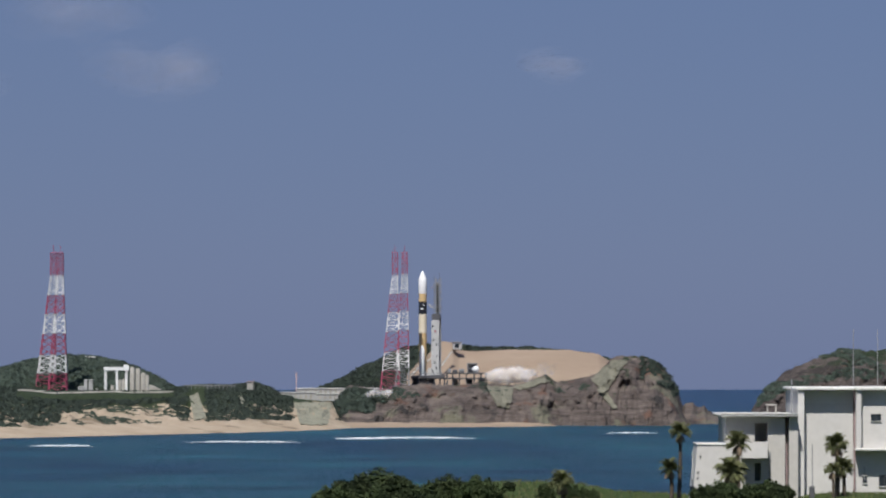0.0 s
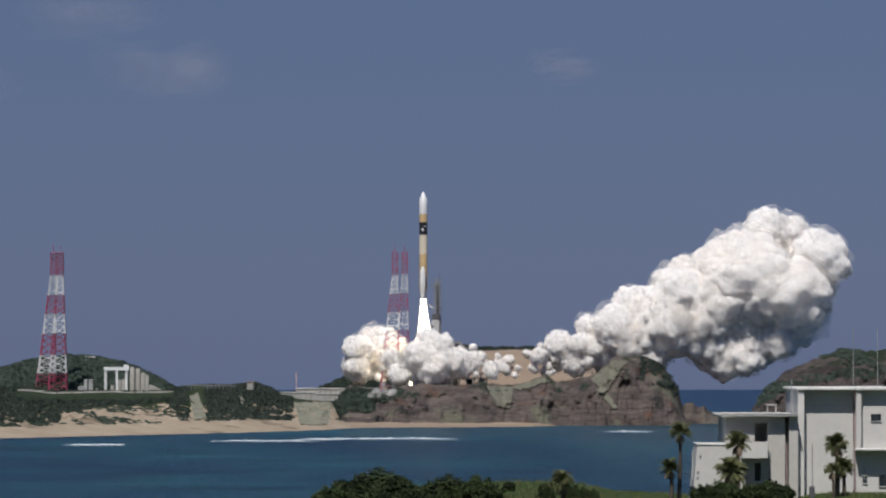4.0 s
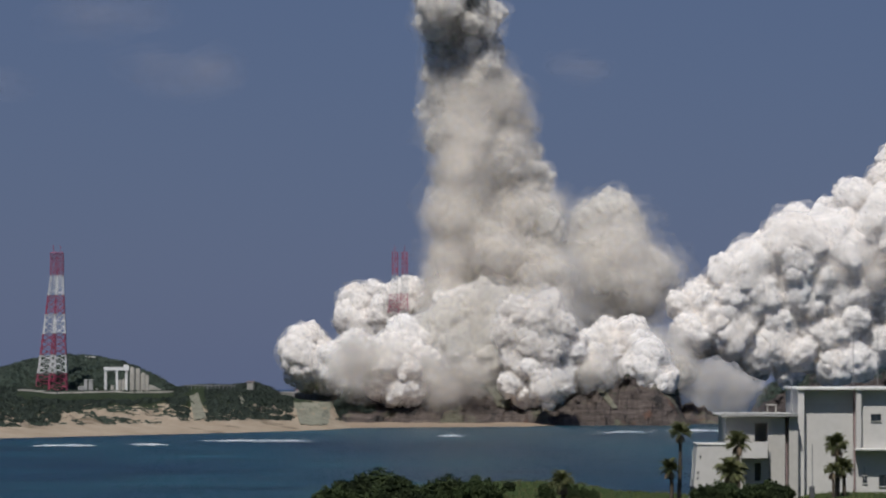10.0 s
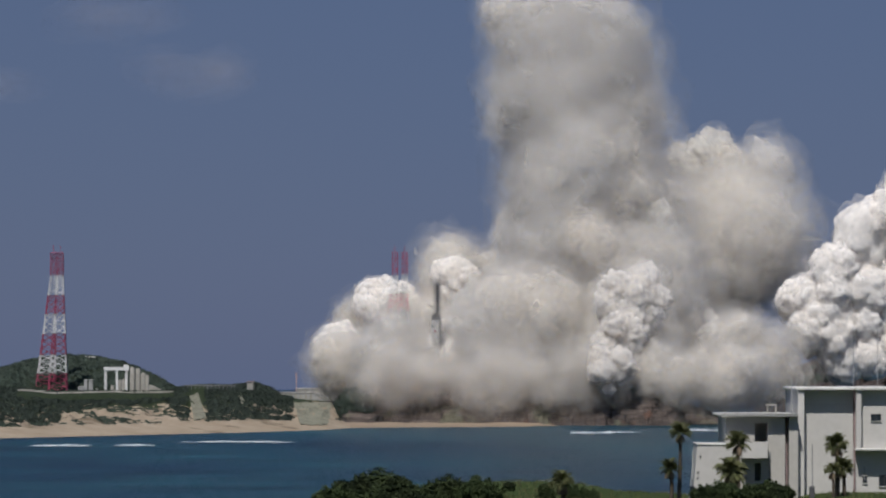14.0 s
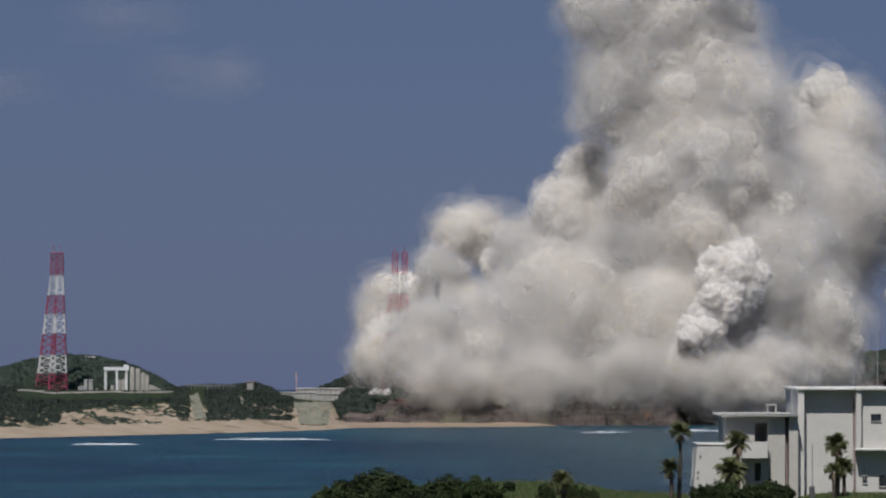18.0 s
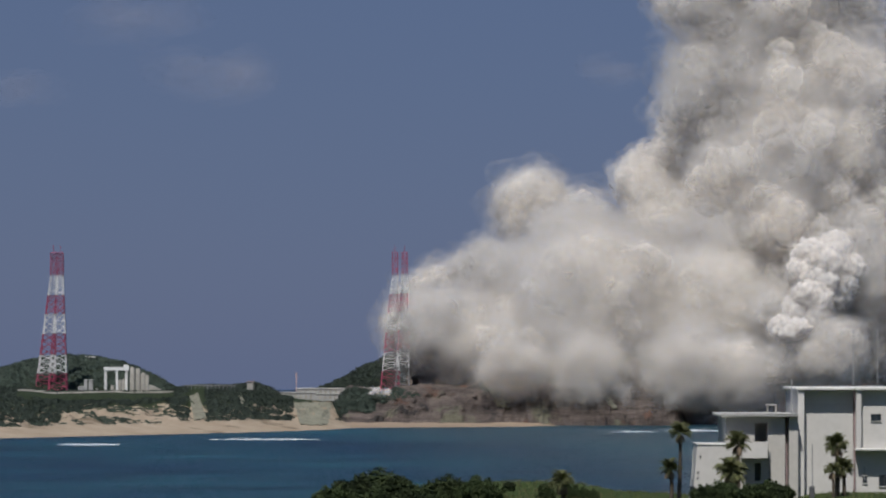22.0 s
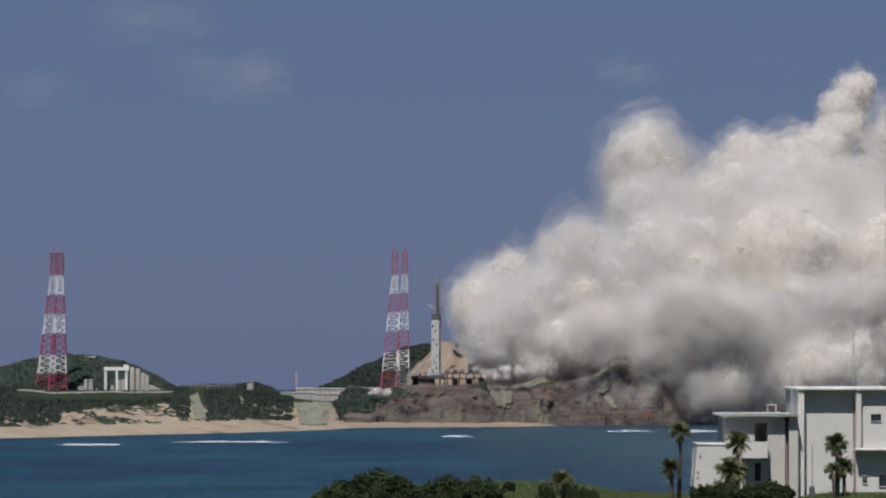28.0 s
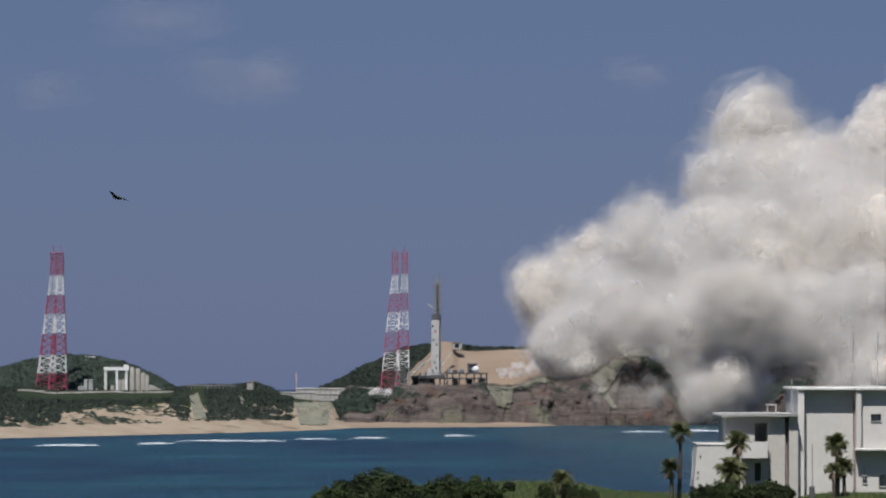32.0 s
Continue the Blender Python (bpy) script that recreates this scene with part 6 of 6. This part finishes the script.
def build_buildings():
    t = thing("white_building", Matrix(), "white rendered two-storey building with a flat roof", "building")
    G = 900
    part("wall", wbox(1423, 1509, 691, G, BD + 0.75, BD + 12), M_WALL, t)
    part("fascia", wbox(1423, 1509, 691.5, 711.5, BD + 0.6, BD + 0.747), M_WALL, t)
    part("pilaster", wbox(1412, 1423, 691, G, BD - 0.2, BD + 12), M_WALL, t)
    part("pilaster", wbox(1515, 1524, 691, 795, BD - 0.2, BD + 1.0), M_WALL, t)
    part("upper_wall", wbox(1515, 1640, 691, 795, BD + 0.4, BD + 12), M_WALL, t)
    part("lower_wall", wbox(1515, 1640, 798, G, BD + 0.9, BD + 12), M_WALL, t)
    part("recess_wall", wbox(1509, 1515, 691, G, BD + 0.95, BD + 12), M_WALL, t)
    part("roof_slab", wbox(1408, 1511, 686, 691, BD - 0.4, BD + 12.3, 0.05), M_ROOF, t)
    part("roof_slab", wbox(1512, 1642, 685.5, 691, BD - 0.4, BD + 12.3, 0.05), M_ROOF, t)
    part("string_course", wbox(1423, 1509, 711, 712.5, BD + 0.69, BD + 0.8), M_ROOF, t)
    part("balcony_slab", wbox(1514, 1642, 794, 798, BD - 0.4, BD + 1.5, 0.03), M_ROOF, t)
    for u0, u1, v0, v1, y in ((1541, 1559, 733, 745, 0.4), (1555, 1575, 841, 861, 0.9), (1526, 1534, 842, 855, 0.9), (1597, 1615, 733, 745, 0.4)):
        w = part("window", wbox(u0, u1, v0, v1, BD + y - 0.02, BD + y + 0.1), M_GLASS, t)
        part("sill", wbox(u0 - 0.6, u1 + 0.6, v1, v1 + 1.0, BD + y - 0.12, BD + y + 0.02), M_ROOF, w)
        part("lintel", wbox(u0 - 0.6, u1 + 0.6, v0 - 1.0, v0, BD + y - 0.1, BD + y + 0.02), M_WALL, w)
        part("mullion", wbox((u0 + u1) / 2 - 0.4, (u0 + u1) / 2 + 0.4, v0, v1, BD + y - 0.06, BD + y + 0.0), M_DARK, w)
    part("downpipe", wbox(1510.5, 1513, 690, G, BD + 0.7, BD + 0.93), M_RUST, t, "rust-stained downpipe")
    part("downpipe", wbox(1528.5, 1529.6, 826, 850, BD + 0.75, BD + 0.9), M_STEEL, t)
    for u in (1427, 1446, 1470, 1531):
        part("roof_vent", wbox(u, u + 2.4, 684, 686.4, BD + 2, BD + 2.4), M_ROOF, t)
    part("roof_antenna", wbox(1509.2, 1510.4, 583, 686, BD + 6, BD + 6.05), M_STEEL, t)
    part("roof_antenna", wbox(1552.5, 1553.4, 585, 686, BD + 8, BD + 8.04), M_STEEL, t)

    w = thing("building_wing", Matrix(), "white lower wing with a loggia and balcony", "building")
    D = BD - 1.0
    k = K(D)
    # front wall round the loggia opening; the eave's shade is in its grey colour
    part("wall", wbox(1284, 1335, 738, G, D, D + 9), M_WALL_SHADED, w)
    part("wall", wbox(1358, 1389, 738, G, D, D + 9), M_WALL_SHADED, w)
    part("wall", wbox(1335, 1358, 738, 749, D, D + 9), M_WALL_SHADED, w)
    part("wall", wbox(1335, 1358, 782, 820, D, D + 9), M_WALL_SHADED, w)
    part("wall", wbox(1346, 1358, 820, G, D, D + 9), M_WALL_SHADED, w)
    part("wall", wbox(1335, 1346, 851, G, D, D + 9), M_WALL_SHADED, w)
    part("loggia_back", wbox(1335, 1358, 749, 782, D + 1.6, D + 9), M_CONC, w)
    part("door", wbox(1335, 1346, 820, 851, D + 0.25, D + 0.4), M_GLASS, w)
    part("wall", wbox(1396, 1412, 738, G, D - 0.2, D + 9), M_WALL_SHADED, w)
    part("wall", wbox(1389, 1396, 738, G, D + 0.8, D + 9), M_WALL_SHADED, w)
    part("downpipe", wbox(1390.5, 1393, 738, G, D + 0.4, D + 0.65), M_RUST, w, "rust-stained downpipe")
    part("roof_slab", wbox(1275, 1413, 733, 738, D - 0.9, D + 9.5, 0.05), M_ROOF, w)
    part("gutter", wbox(1275, 1413, 731.6, 733.2, D - 0.95, D - 0.7), M_ROOF, w)
    for u in (1282, 1297, 1318, 1341, 1352, 1377):
        part("roof_fitting", wbox(u, u + 4, 729.4, 733, D + 1, D + 1.5, 0.02), M_ROOF, w)
    part("roof_hatch", wbox(1356, 1375, 715.5, 718, D + 2, D + 3.2, 0.03), M_CONC, w)
    for u in (1357, 1372):
        part("hatch_leg", wbox(u, u + 2, 718, 733, D + 2.1, D + 2.3), M_CONC, w)
    part("balcony", wbox(1313, 1358, 782, 811, D - 1.3, D - 1.1), M_WALL, w)
    part("balcony_side", wbox(1312.4, 1314.6, 782, 811, D - 1.1, D), M_WALL_SHADED, w)
    part("balcony_side", wbox(1356.4, 1358.6, 782, 811, D - 1.1, D), M_WALL_SHADED, w)
    part("balcony_floor", wbox(1313, 1358, 808, 811, D - 1.1, D), M_CONC, w)
    part("downpipe", wbox(1360.5, 1363, 800, 850, D - 0.15, D), M_STEEL, w)
    part("vent_post", wbox(1400, 1402, 671, 733, D + 3, D + 3.1), M_STEEL, w)

    a = thing("annex", Matrix(), "bright white low annex with a sloping end wall", "building")
    bm = bmesh.new()
    d0 = BD - 3.0
    pts = [(1224, 900), (1296, 900), (1296, 787), (1234, 787)]
    f = bm.faces.new([bm.verts.new(P(u, v, d0)) for u, v in pts])
    e = bmesh.ops.extrude_face_region(bm, geom=[f])
    for v in e["geom"]:
        if isinstance(v, bmesh.types.BMVert):
            v.co.y += 5.0
    bmesh.ops.recalc_face_normals(bm, faces=list(bm.faces))
    part("wall", bm, M_WALL, a)
    part("coping", wbox(1233, 1297, 785.4, 787.4, d0 - 0.08, d0 + 5.1), M_ROOF, a)
    for u, v in ((1233.5, 834), (1233, 844), (1238, 806)):
        part("air_brick", wbox(u, u + 2.6, v, v + 5, d0 - 0.04, d0 + 0.02), M_DARK, a)
    for u, v0, lab in ((1225.5, 799, "white flag pole beside the annex"), (1437, 786, "grey lamp pole on a dark plinth")):
        p = thing("pole", Matrix(), lab, "pole")
        part("shaft", wbox(u - 0.9, u + 0.9, v0, 900, BD - 5, BD - 4.93), M_TWHITE if u < 1300 else M_STEEL, p)
        part("plinth", wbox(u - 4.5, u + 4.5, 861, 900, BD - 5.2, BD - 4.7, 0.02), M_DARK, p)


# ---- palms and shrubs on the bluff ----
def frond_mesh(name, material, seed, length=1.0):
    rng = random.Random(seed)
    bm = bmesh.new()
    n = 15
    pts = [Vector((length * (i / n), 0, 0.34 * length * math.sin(1.9 * i / n) - 0.42 * length * (i / n) ** 2)) for i in range(n + 1)]
    for a, b in zip(pts, pts[1:]):
        beam(bm, a, b, 0.012 * length, 3)
    for i in range(3, n + 1):
        for side in (-1, 1):
            ln = length * (0.34 * math.sin(math.pi * (0.25 + 0.7 * i / n)) + 0.06) * rng.uniform(0.8, 1.2)
            tip = pts[i] + Vector((ln * 0.55, side * ln * 0.75, -ln * rng.uniform(0.15, 0.6)))
            mid = (pts[i] + tip) / 2 + Vector((0, 0, 0.04 * length))
            w = Vector((0.045 * length, 0, 0.004))
            v = [bm.verts.new(q) for q in (pts[i] - w, pts[i] + w, mid + w * 0.9, mid - w * 0.9, tip)]
            bm.faces.new((v[0], v[1], v[2], v[3]))
            bm.faces.new((v[3], v[2], v[4]))
    me = bpy.data.meshes.new(name)
    bm.to_mesh(me)
    bm.free()
    me.materials.append(material)
    return me


def build_palms():
    greens = [frond_mesh("frond", M_PALM, s) for s in range(4)]
    dries = [frond_mesh("dry_frond", M_DEAD, s + 9) for s in range(2)]
    rng = random.Random(8)
    for u, v, r, foot, d, lab in ((1203, 760, 20, 874, 332, "tall slim palm with a dark ragged crown"), (1186, 824, 20, 874, 331, "short palm beside a taller one"),
                                  (1305, 780, 23, 885, 333, "palm with a full crown in front of the wing"), (1293, 829, 30, 890, 330, "short broad palm in front of the annex"),
                                  (1480, 782, 24, 890, 333, "palm with a dark crown against a white wall"), (1491, 822, 20, 890, 332, "slim palm close to its neighbour at the wall"),
                                  (1473, 828, 16, 890, 331, "small palm close to its neighbour at the wall"), (994, 848, 24, 893, 322, "short palm with a skirt of dry fronds on the grass")):
        k = K(d)
        base, top = P(u, foot, d), P(u, v, d)
        base.x += rng.uniform(-0.15, 0.15)
        t = thing("palm_tree", Matrix.Translation(base), lab, "palm", "palms on the bluff")
        h = top.z - base.z
        dx = top.x - base.x
        bm = bmesh.new()
        rings = []
        n = 16
        for i in range(n + 1):
            f = i / n
            c = Vector((dx * f + 0.06 * math.sin(f * 3), 0, h * f - 0.3))
            rr = (0.17 - 0.06 * f) * (1.08 if i % 2 else 0.94) * (r / 22)
            rings.append([bm.verts.new(c + Vector((rr * math.cos(q * math.pi / 4), rr * math.sin(q * math.pi / 4), 0))) for q in range(8)])
        for a, b in zip(rings, rings[1:]):
            for q in range(8):
                bm.faces.new((a[q], a[(q + 1) % 8], b[(q + 1) % 8], b[q]))
        bm.faces.new(rings[-1])
        part("trunk", bm, M_TRUNK, t, "", True)
        skirt = 26 if u in (994, 1293) else 14
        for i in range(52 + skirt):
            dry = i >= 52
            f = new("dry_frond" if dry else "frond", dries[i % 2] if dry else greens[i % 4])
            f.parent = t
            lift = -62 + rng.uniform(-12, 12) if dry else rng.uniform(-38, 72)
            sc = r * k * rng.uniform(0.86, 1.08) * (0.8 if dry else 1.0)
            f.matrix_basis = pose(dx, 0, h - (0.35 if dry else 0.2), 0, 0, rng.uniform(0, 360)) @ pose(0, 0, 0, rng.uniform(-20, 20), -lift, 0) @ Matrix.Diagonal((sc, sc, sc, 1))


def leaf_ball(name, n, seed, material, leaf):
    """A shrub's crown: leaf blades on an uneven dome with gaps."""
    rng = random.Random(seed)
    verts, faces = [], []
    for _ in range(n):
        o = in_ball(rng)
        o.z = abs(o.z)
        lump = 0.74 + 0.5 * fbm(o.x * 2.2 + seed, o.y * 2.2, o.z * 2.2)
        if o.length < 0.45:
            continue
        c = o * lump
        c.z *= 0.86
        w = leaf * rng.uniform(0.6, 1.3)
        d1 = Vector((rng.uniform(-1, 1), rng.uniform(-1, 1), rng.uniform(-0.6, 1))).normalized() * w
        d2 = d1.cross(Vector((rng.uniform(-1, 1), rng.uniform(-1, 1), rng.uniform(-1, 1)))).normalized() * w * 0.5
        i = len(verts)
        verts += [c - d1, c + d2, c + d1, c - d2]
        faces.append((i, i + 1, i + 2, i + 3))
    me = bpy.data.meshes.new(name)
    me.from_pydata([tuple(v) for v in verts], [], faces)
    me.materials.append(material)
    return me


def build_shrubs():
    crowns = [leaf_ball("crown", 6500, s, M_LEAF, 0.066) for s in (1, 2, 3)]
    stem = beams([((0, 0, -0.3), (0.1, 0.05, 0.5)), ((0.1, 0.05, 0.4), (0.4, 0.2, 0.75)), ((0.1, 0.05, 0.4), (-0.35, -0.2, 0.7)), ((0, 0, 0), (-0.2, 0.3, 0.6)), ((0, 0, 0), (0.25, -0.35, 0.6))], 0.03)
    wood = bpy.data.meshes.new("stems")
    stem.to_mesh(wood)
    stem.free()
    wood.materials.append(M_TRUNK)
    rng = random.Random(21)
    for u, v, r, d, lab in ((590, 858, 40, 326, "low dark evergreen shrub at the edge of the grass"), (628, 843, 48, 330, "broad dark evergreen shrub on the bluff"), (672, 832, 52, 333, "broad dark evergreen shrub on the bluff"), (705, 842, 40, 328, "dark evergreen shrub on the bluff"),
                            (750, 852, 46, 326, "dark evergreen shrub on the bluff"), (792, 843, 44, 330, "dark evergreen shrub on the bluff"), (845, 840, 42, 328, "dense rounded dark shrub at the edge of the grass"), (862, 856, 34, 322, "dense rounded dark shrub at the edge of the grass"), (655, 862, 50, 320, "dark evergreen shrub on the bluff"), (720, 868, 46, 318, "dark evergreen shrub on the bluff"),
                            (901, 851, 13, 335, "small lone shrub on the grass"), (965, 856, 18, 326, "small dark shrub beside a short palm"), (1020, 858, 22, 336, "low scrub on the grass"), (1045, 864, 18, 336, "low scrub on the grass"),
                            (1250, 856, 32, 325, "dark rounded shrub before the annex"), (1280, 850, 36, 327, "dark rounded shrub before the annex"), (1315, 858, 36, 324, "dark rounded shrub before the wing"), (1360, 848, 40, 326, "dark rounded shrub before the wing"), (1380, 856, 30, 324, "dark rounded shrub before the wing"), (1335, 856, 34, 325, "dark rounded shrub before the wing"), (1240, 876, 20, 322, "dark rounded shrub before the annex")):
        top = P(u, v, d)
        k = K(d)
        rr = r * k
        g = thing("shrub", Matrix.Translation((top.x, d, top.z - rr * 0.86)) @ pose(0, 0, 0, 0, 0, rng.uniform(0, 360)), lab, "shrub", "shrubs on the bluff")
        c = new("crown", crowns[rng.randrange(3)])
        c.parent = g
        c.scale = (rr, rr, rr)
        low = new("crown_skirt", crowns[rng.randrange(3)])
        low.parent = g
        low.matrix_basis = pose(0.1, 0, -rr * 0.55, 0, 0, 77) @ Matrix.Diagonal((rr * 1.15, rr * 1.15, rr, 1))
        s = new("stems", wood)
        s.parent = g
        s.matrix_basis = pose(0, 0, -rr * 0.6) @ Matrix.Diagonal((rr, rr, rr * 1.2, 1))


def build_tufts():
    rng = random.Random(31)
    verts, faces = [], []
    fn = SURF["ground_bluff"]
    for _ in range(9000):
        p = fn(rng.uniform(0.5, 0.64), rng.uniform(0.5, 0.68))
        h = rng.uniform(0.08, 0.3)
        a = rng.uniform(0, 6.28)
        w = Vector((math.cos(a), math.sin(a), 0)) * 0.05
        i = len(verts)
        verts += [p - w, p + w, p + Vector((rng.uniform(-0.1, 0.1), rng.uniform(-0.1, 0.1), h))]
        faces.append((i, i + 1, i + 2))
    me = bpy.data.meshes.new("grass_tufts")
    me.from_pydata([tuple(v) for v in verts], [], faces)
    me.materials.append(M_PALM)
    tagged(new("grass_tufts", me), "short green grass tufts on the bluff", "grass", kind="stuff")


# ---- sky things ----
def build_sky_clouds():
    rng = random.Random(41)
    for u, v, w, h, n, lab in ((280, 115, 110, 45, 15, "faint grey-white fair-weather cloud in hazy sky"), (110, 20, 150, 40, 15, "faint broad cloud high in the hazy sky"), (975, 112, 62, 26, 11, "small faint cloud in the hazy sky"), (-60, 150, 90, 40, 6, "faint wisp of cloud in the hazy sky")):
        d = 4700
        k = K(d)
        t = thing("fair_weather_cloud", Matrix.Translation(P(u, v, d)), lab, "cloud", "fair-weather clouds")
        for i in range(n):
            o = in_ball(rng)
            ob = new("billow", puff("cloud", i))
            ob.parent = t
            r = h * rng.uniform(0.35, 0.7) * k
            ob.matrix_basis = pose(o.x * w * k * 0.8, o.y * 60, o.z * h * 0.6 * k, 0, 0, rng.uniform(0, 360)) @ Matrix.Diagonal((r * 2.2, r * 2.0, r * 1.2, 1))
        c = P(u, v, d)
        e = P(u + 150, v + 14, d)
        MOVES.append((t, [(0.0, Matrix.Translation(c)), (32.0, Matrix.Translation(e))]))


def build_bird():
    t = thing("bird_of_prey", Matrix.Translation(P(640, -120, 150)), "dark brown kite with long fingered wings", "bird")
    body = lathe([(0.01, -0.32), (0.05, -0.27), (0.085, -0.1), (0.08, 0.06), (0.05, 0.17), (0.045, 0.22), (0.01, 0.28)], 10)
    bmesh.ops.rotate(body, verts=body.verts, matrix=Matrix.Rotation(radians(-90), 3, "X"))
    part("body", body, M_BIRD, t, "", True)
    for s in (-1, 1):
        bm = bmesh.new()
        n = 8
        top = []
        for i in range(n + 1):
            f = i / n
            x = s * (0.04 + 0.72 * f)
            ch = 0.26 * (1 - 0.35 * f)
            y = 0.08 + 0.10 * math.sin(f * 2.4) - 0.12 * f * f
            z = 0.10 * math.sin(f * 1.6)
            top.append([bm.verts.new((x, y, z)), bm.verts.new((x, y - ch * 0.5, z + 0.02)), bm.verts.new((x, y - ch - (0.05 if i % 2 and f > 0.5 else 0), z - 0.01))])
        for a, b in zip(top, top[1:]):
            for q in range(2):
                bm.faces.new((a[q], b[q], b[q + 1], a[q + 1]))
        wing = part("wing", bm, M_BIRD, t)
        solid = wing.modifiers.new("thickness", "SOLIDIFY")
        solid.thickness = 0.014
    tail = bmesh.new()
    box(tail, -0.05, 0.05, -0.5, -0.25, -0.012, 0.0)
    for v in tail.verts:
        if v.co.y < -0.4:
            v.co.x *= 2.0
    part("tail", tail, M_BIRD, t)
    rows = []
    for tt, u, v, d, roll, yaw, pitch in ((0.0, 900, -500, 150, 0, 60, 0), (29.9, 800, -260, 150, 20, 60, 0), (30.3, 640, 10, 150, 40, 55, 30), (30.4, 612, 56, 150, 55, 55, 40), (30.5, 581, 104, 150, 38, 20, 68), (30.6, 574, 137, 165, 25, 60, 40), (30.8, 551, 206, 185, 10, 60, 10),
                                          (31.0, 509, 222, 255, -20, 40, 5), (31.2, 421, 243, 220, 40, 70, 20), (31.4, 318, 284, 230, 70, 80, 10), (31.6, 234, 323, 230, 75, 80, 20), (31.8, 195, 343, 210, 40, 20, 60), (32.0, 207, 350, 230, 15, 60, 10)):
        rows.append((tt, Matrix.Translation(P(u, v, d)) @ pose(0, 0, 0, 0, 0, yaw) @ pose(0, 0, 0, pitch, 0, 0) @ pose(0, 0, 0, 0, roll, 0)))
    MOVES.append((t, rows))


def build_ground():
    def fn(a, b):
        y = -60 + 700 * b
        x = (a - 0.5) * 260
        z = lerp_rows([(-60, 30.4), (4, 30.4), (40, 28.6), (100, 25.6), (180, 23.6), (300, 22.6), (380, 22.4), (430, 20), (520, 8), (640, -4)], y)
        side = lerp_rows([(-130, -9), (-12, -1.9), (0, -0.6), (5, -0.15), (10.5, -0.25), (13.5, -0.95), (20, -1.15), (23, -0.7), (27, 0.0), (130, 0.3)], x) * min(1, max(0, y - 20) / 120)
        return Vector((x, y, z + side + 0.25 * fbm(x * 0.06, y * 0.06, 2) * min(1, max(0, y - 30) / 60)))
    SURF["ground_bluff"] = fn
    ob = sheet("ground_bluff", 130, 200, fn, M_GRASS)
    tagged(ob, "green grassy bluff above the bay", "ground", kind="structure")


def motions():
    rows = []
    for t, px in RISE:
        lean = 0.0 if t < 8 else min(12.0, (t - 8) * 0.8)
        rows.append((t, Matrix.Translation(ROCKET + Vector((min(6.0, px * 0.0024), 0, px * K0))) @ pose(0, 0, 0, 0, lean, 0)))
    walk(rocket, rows)
    for ob, keys in MOVES:
        walk(ob, keys)


build_sea()
build_coast()
build_land()
build_ground()
build_towers()
rocket = build_rocket()
build_pad()
build_umbilical()
build_pad_surroundings()
build_aprons()
build_left_facility()
build_buildings()
build_palms()
build_shrubs()
build_breakers()
build_clouds()
build_sky_clouds()
build_bird()
build_scrub()
build_tufts()
motions()
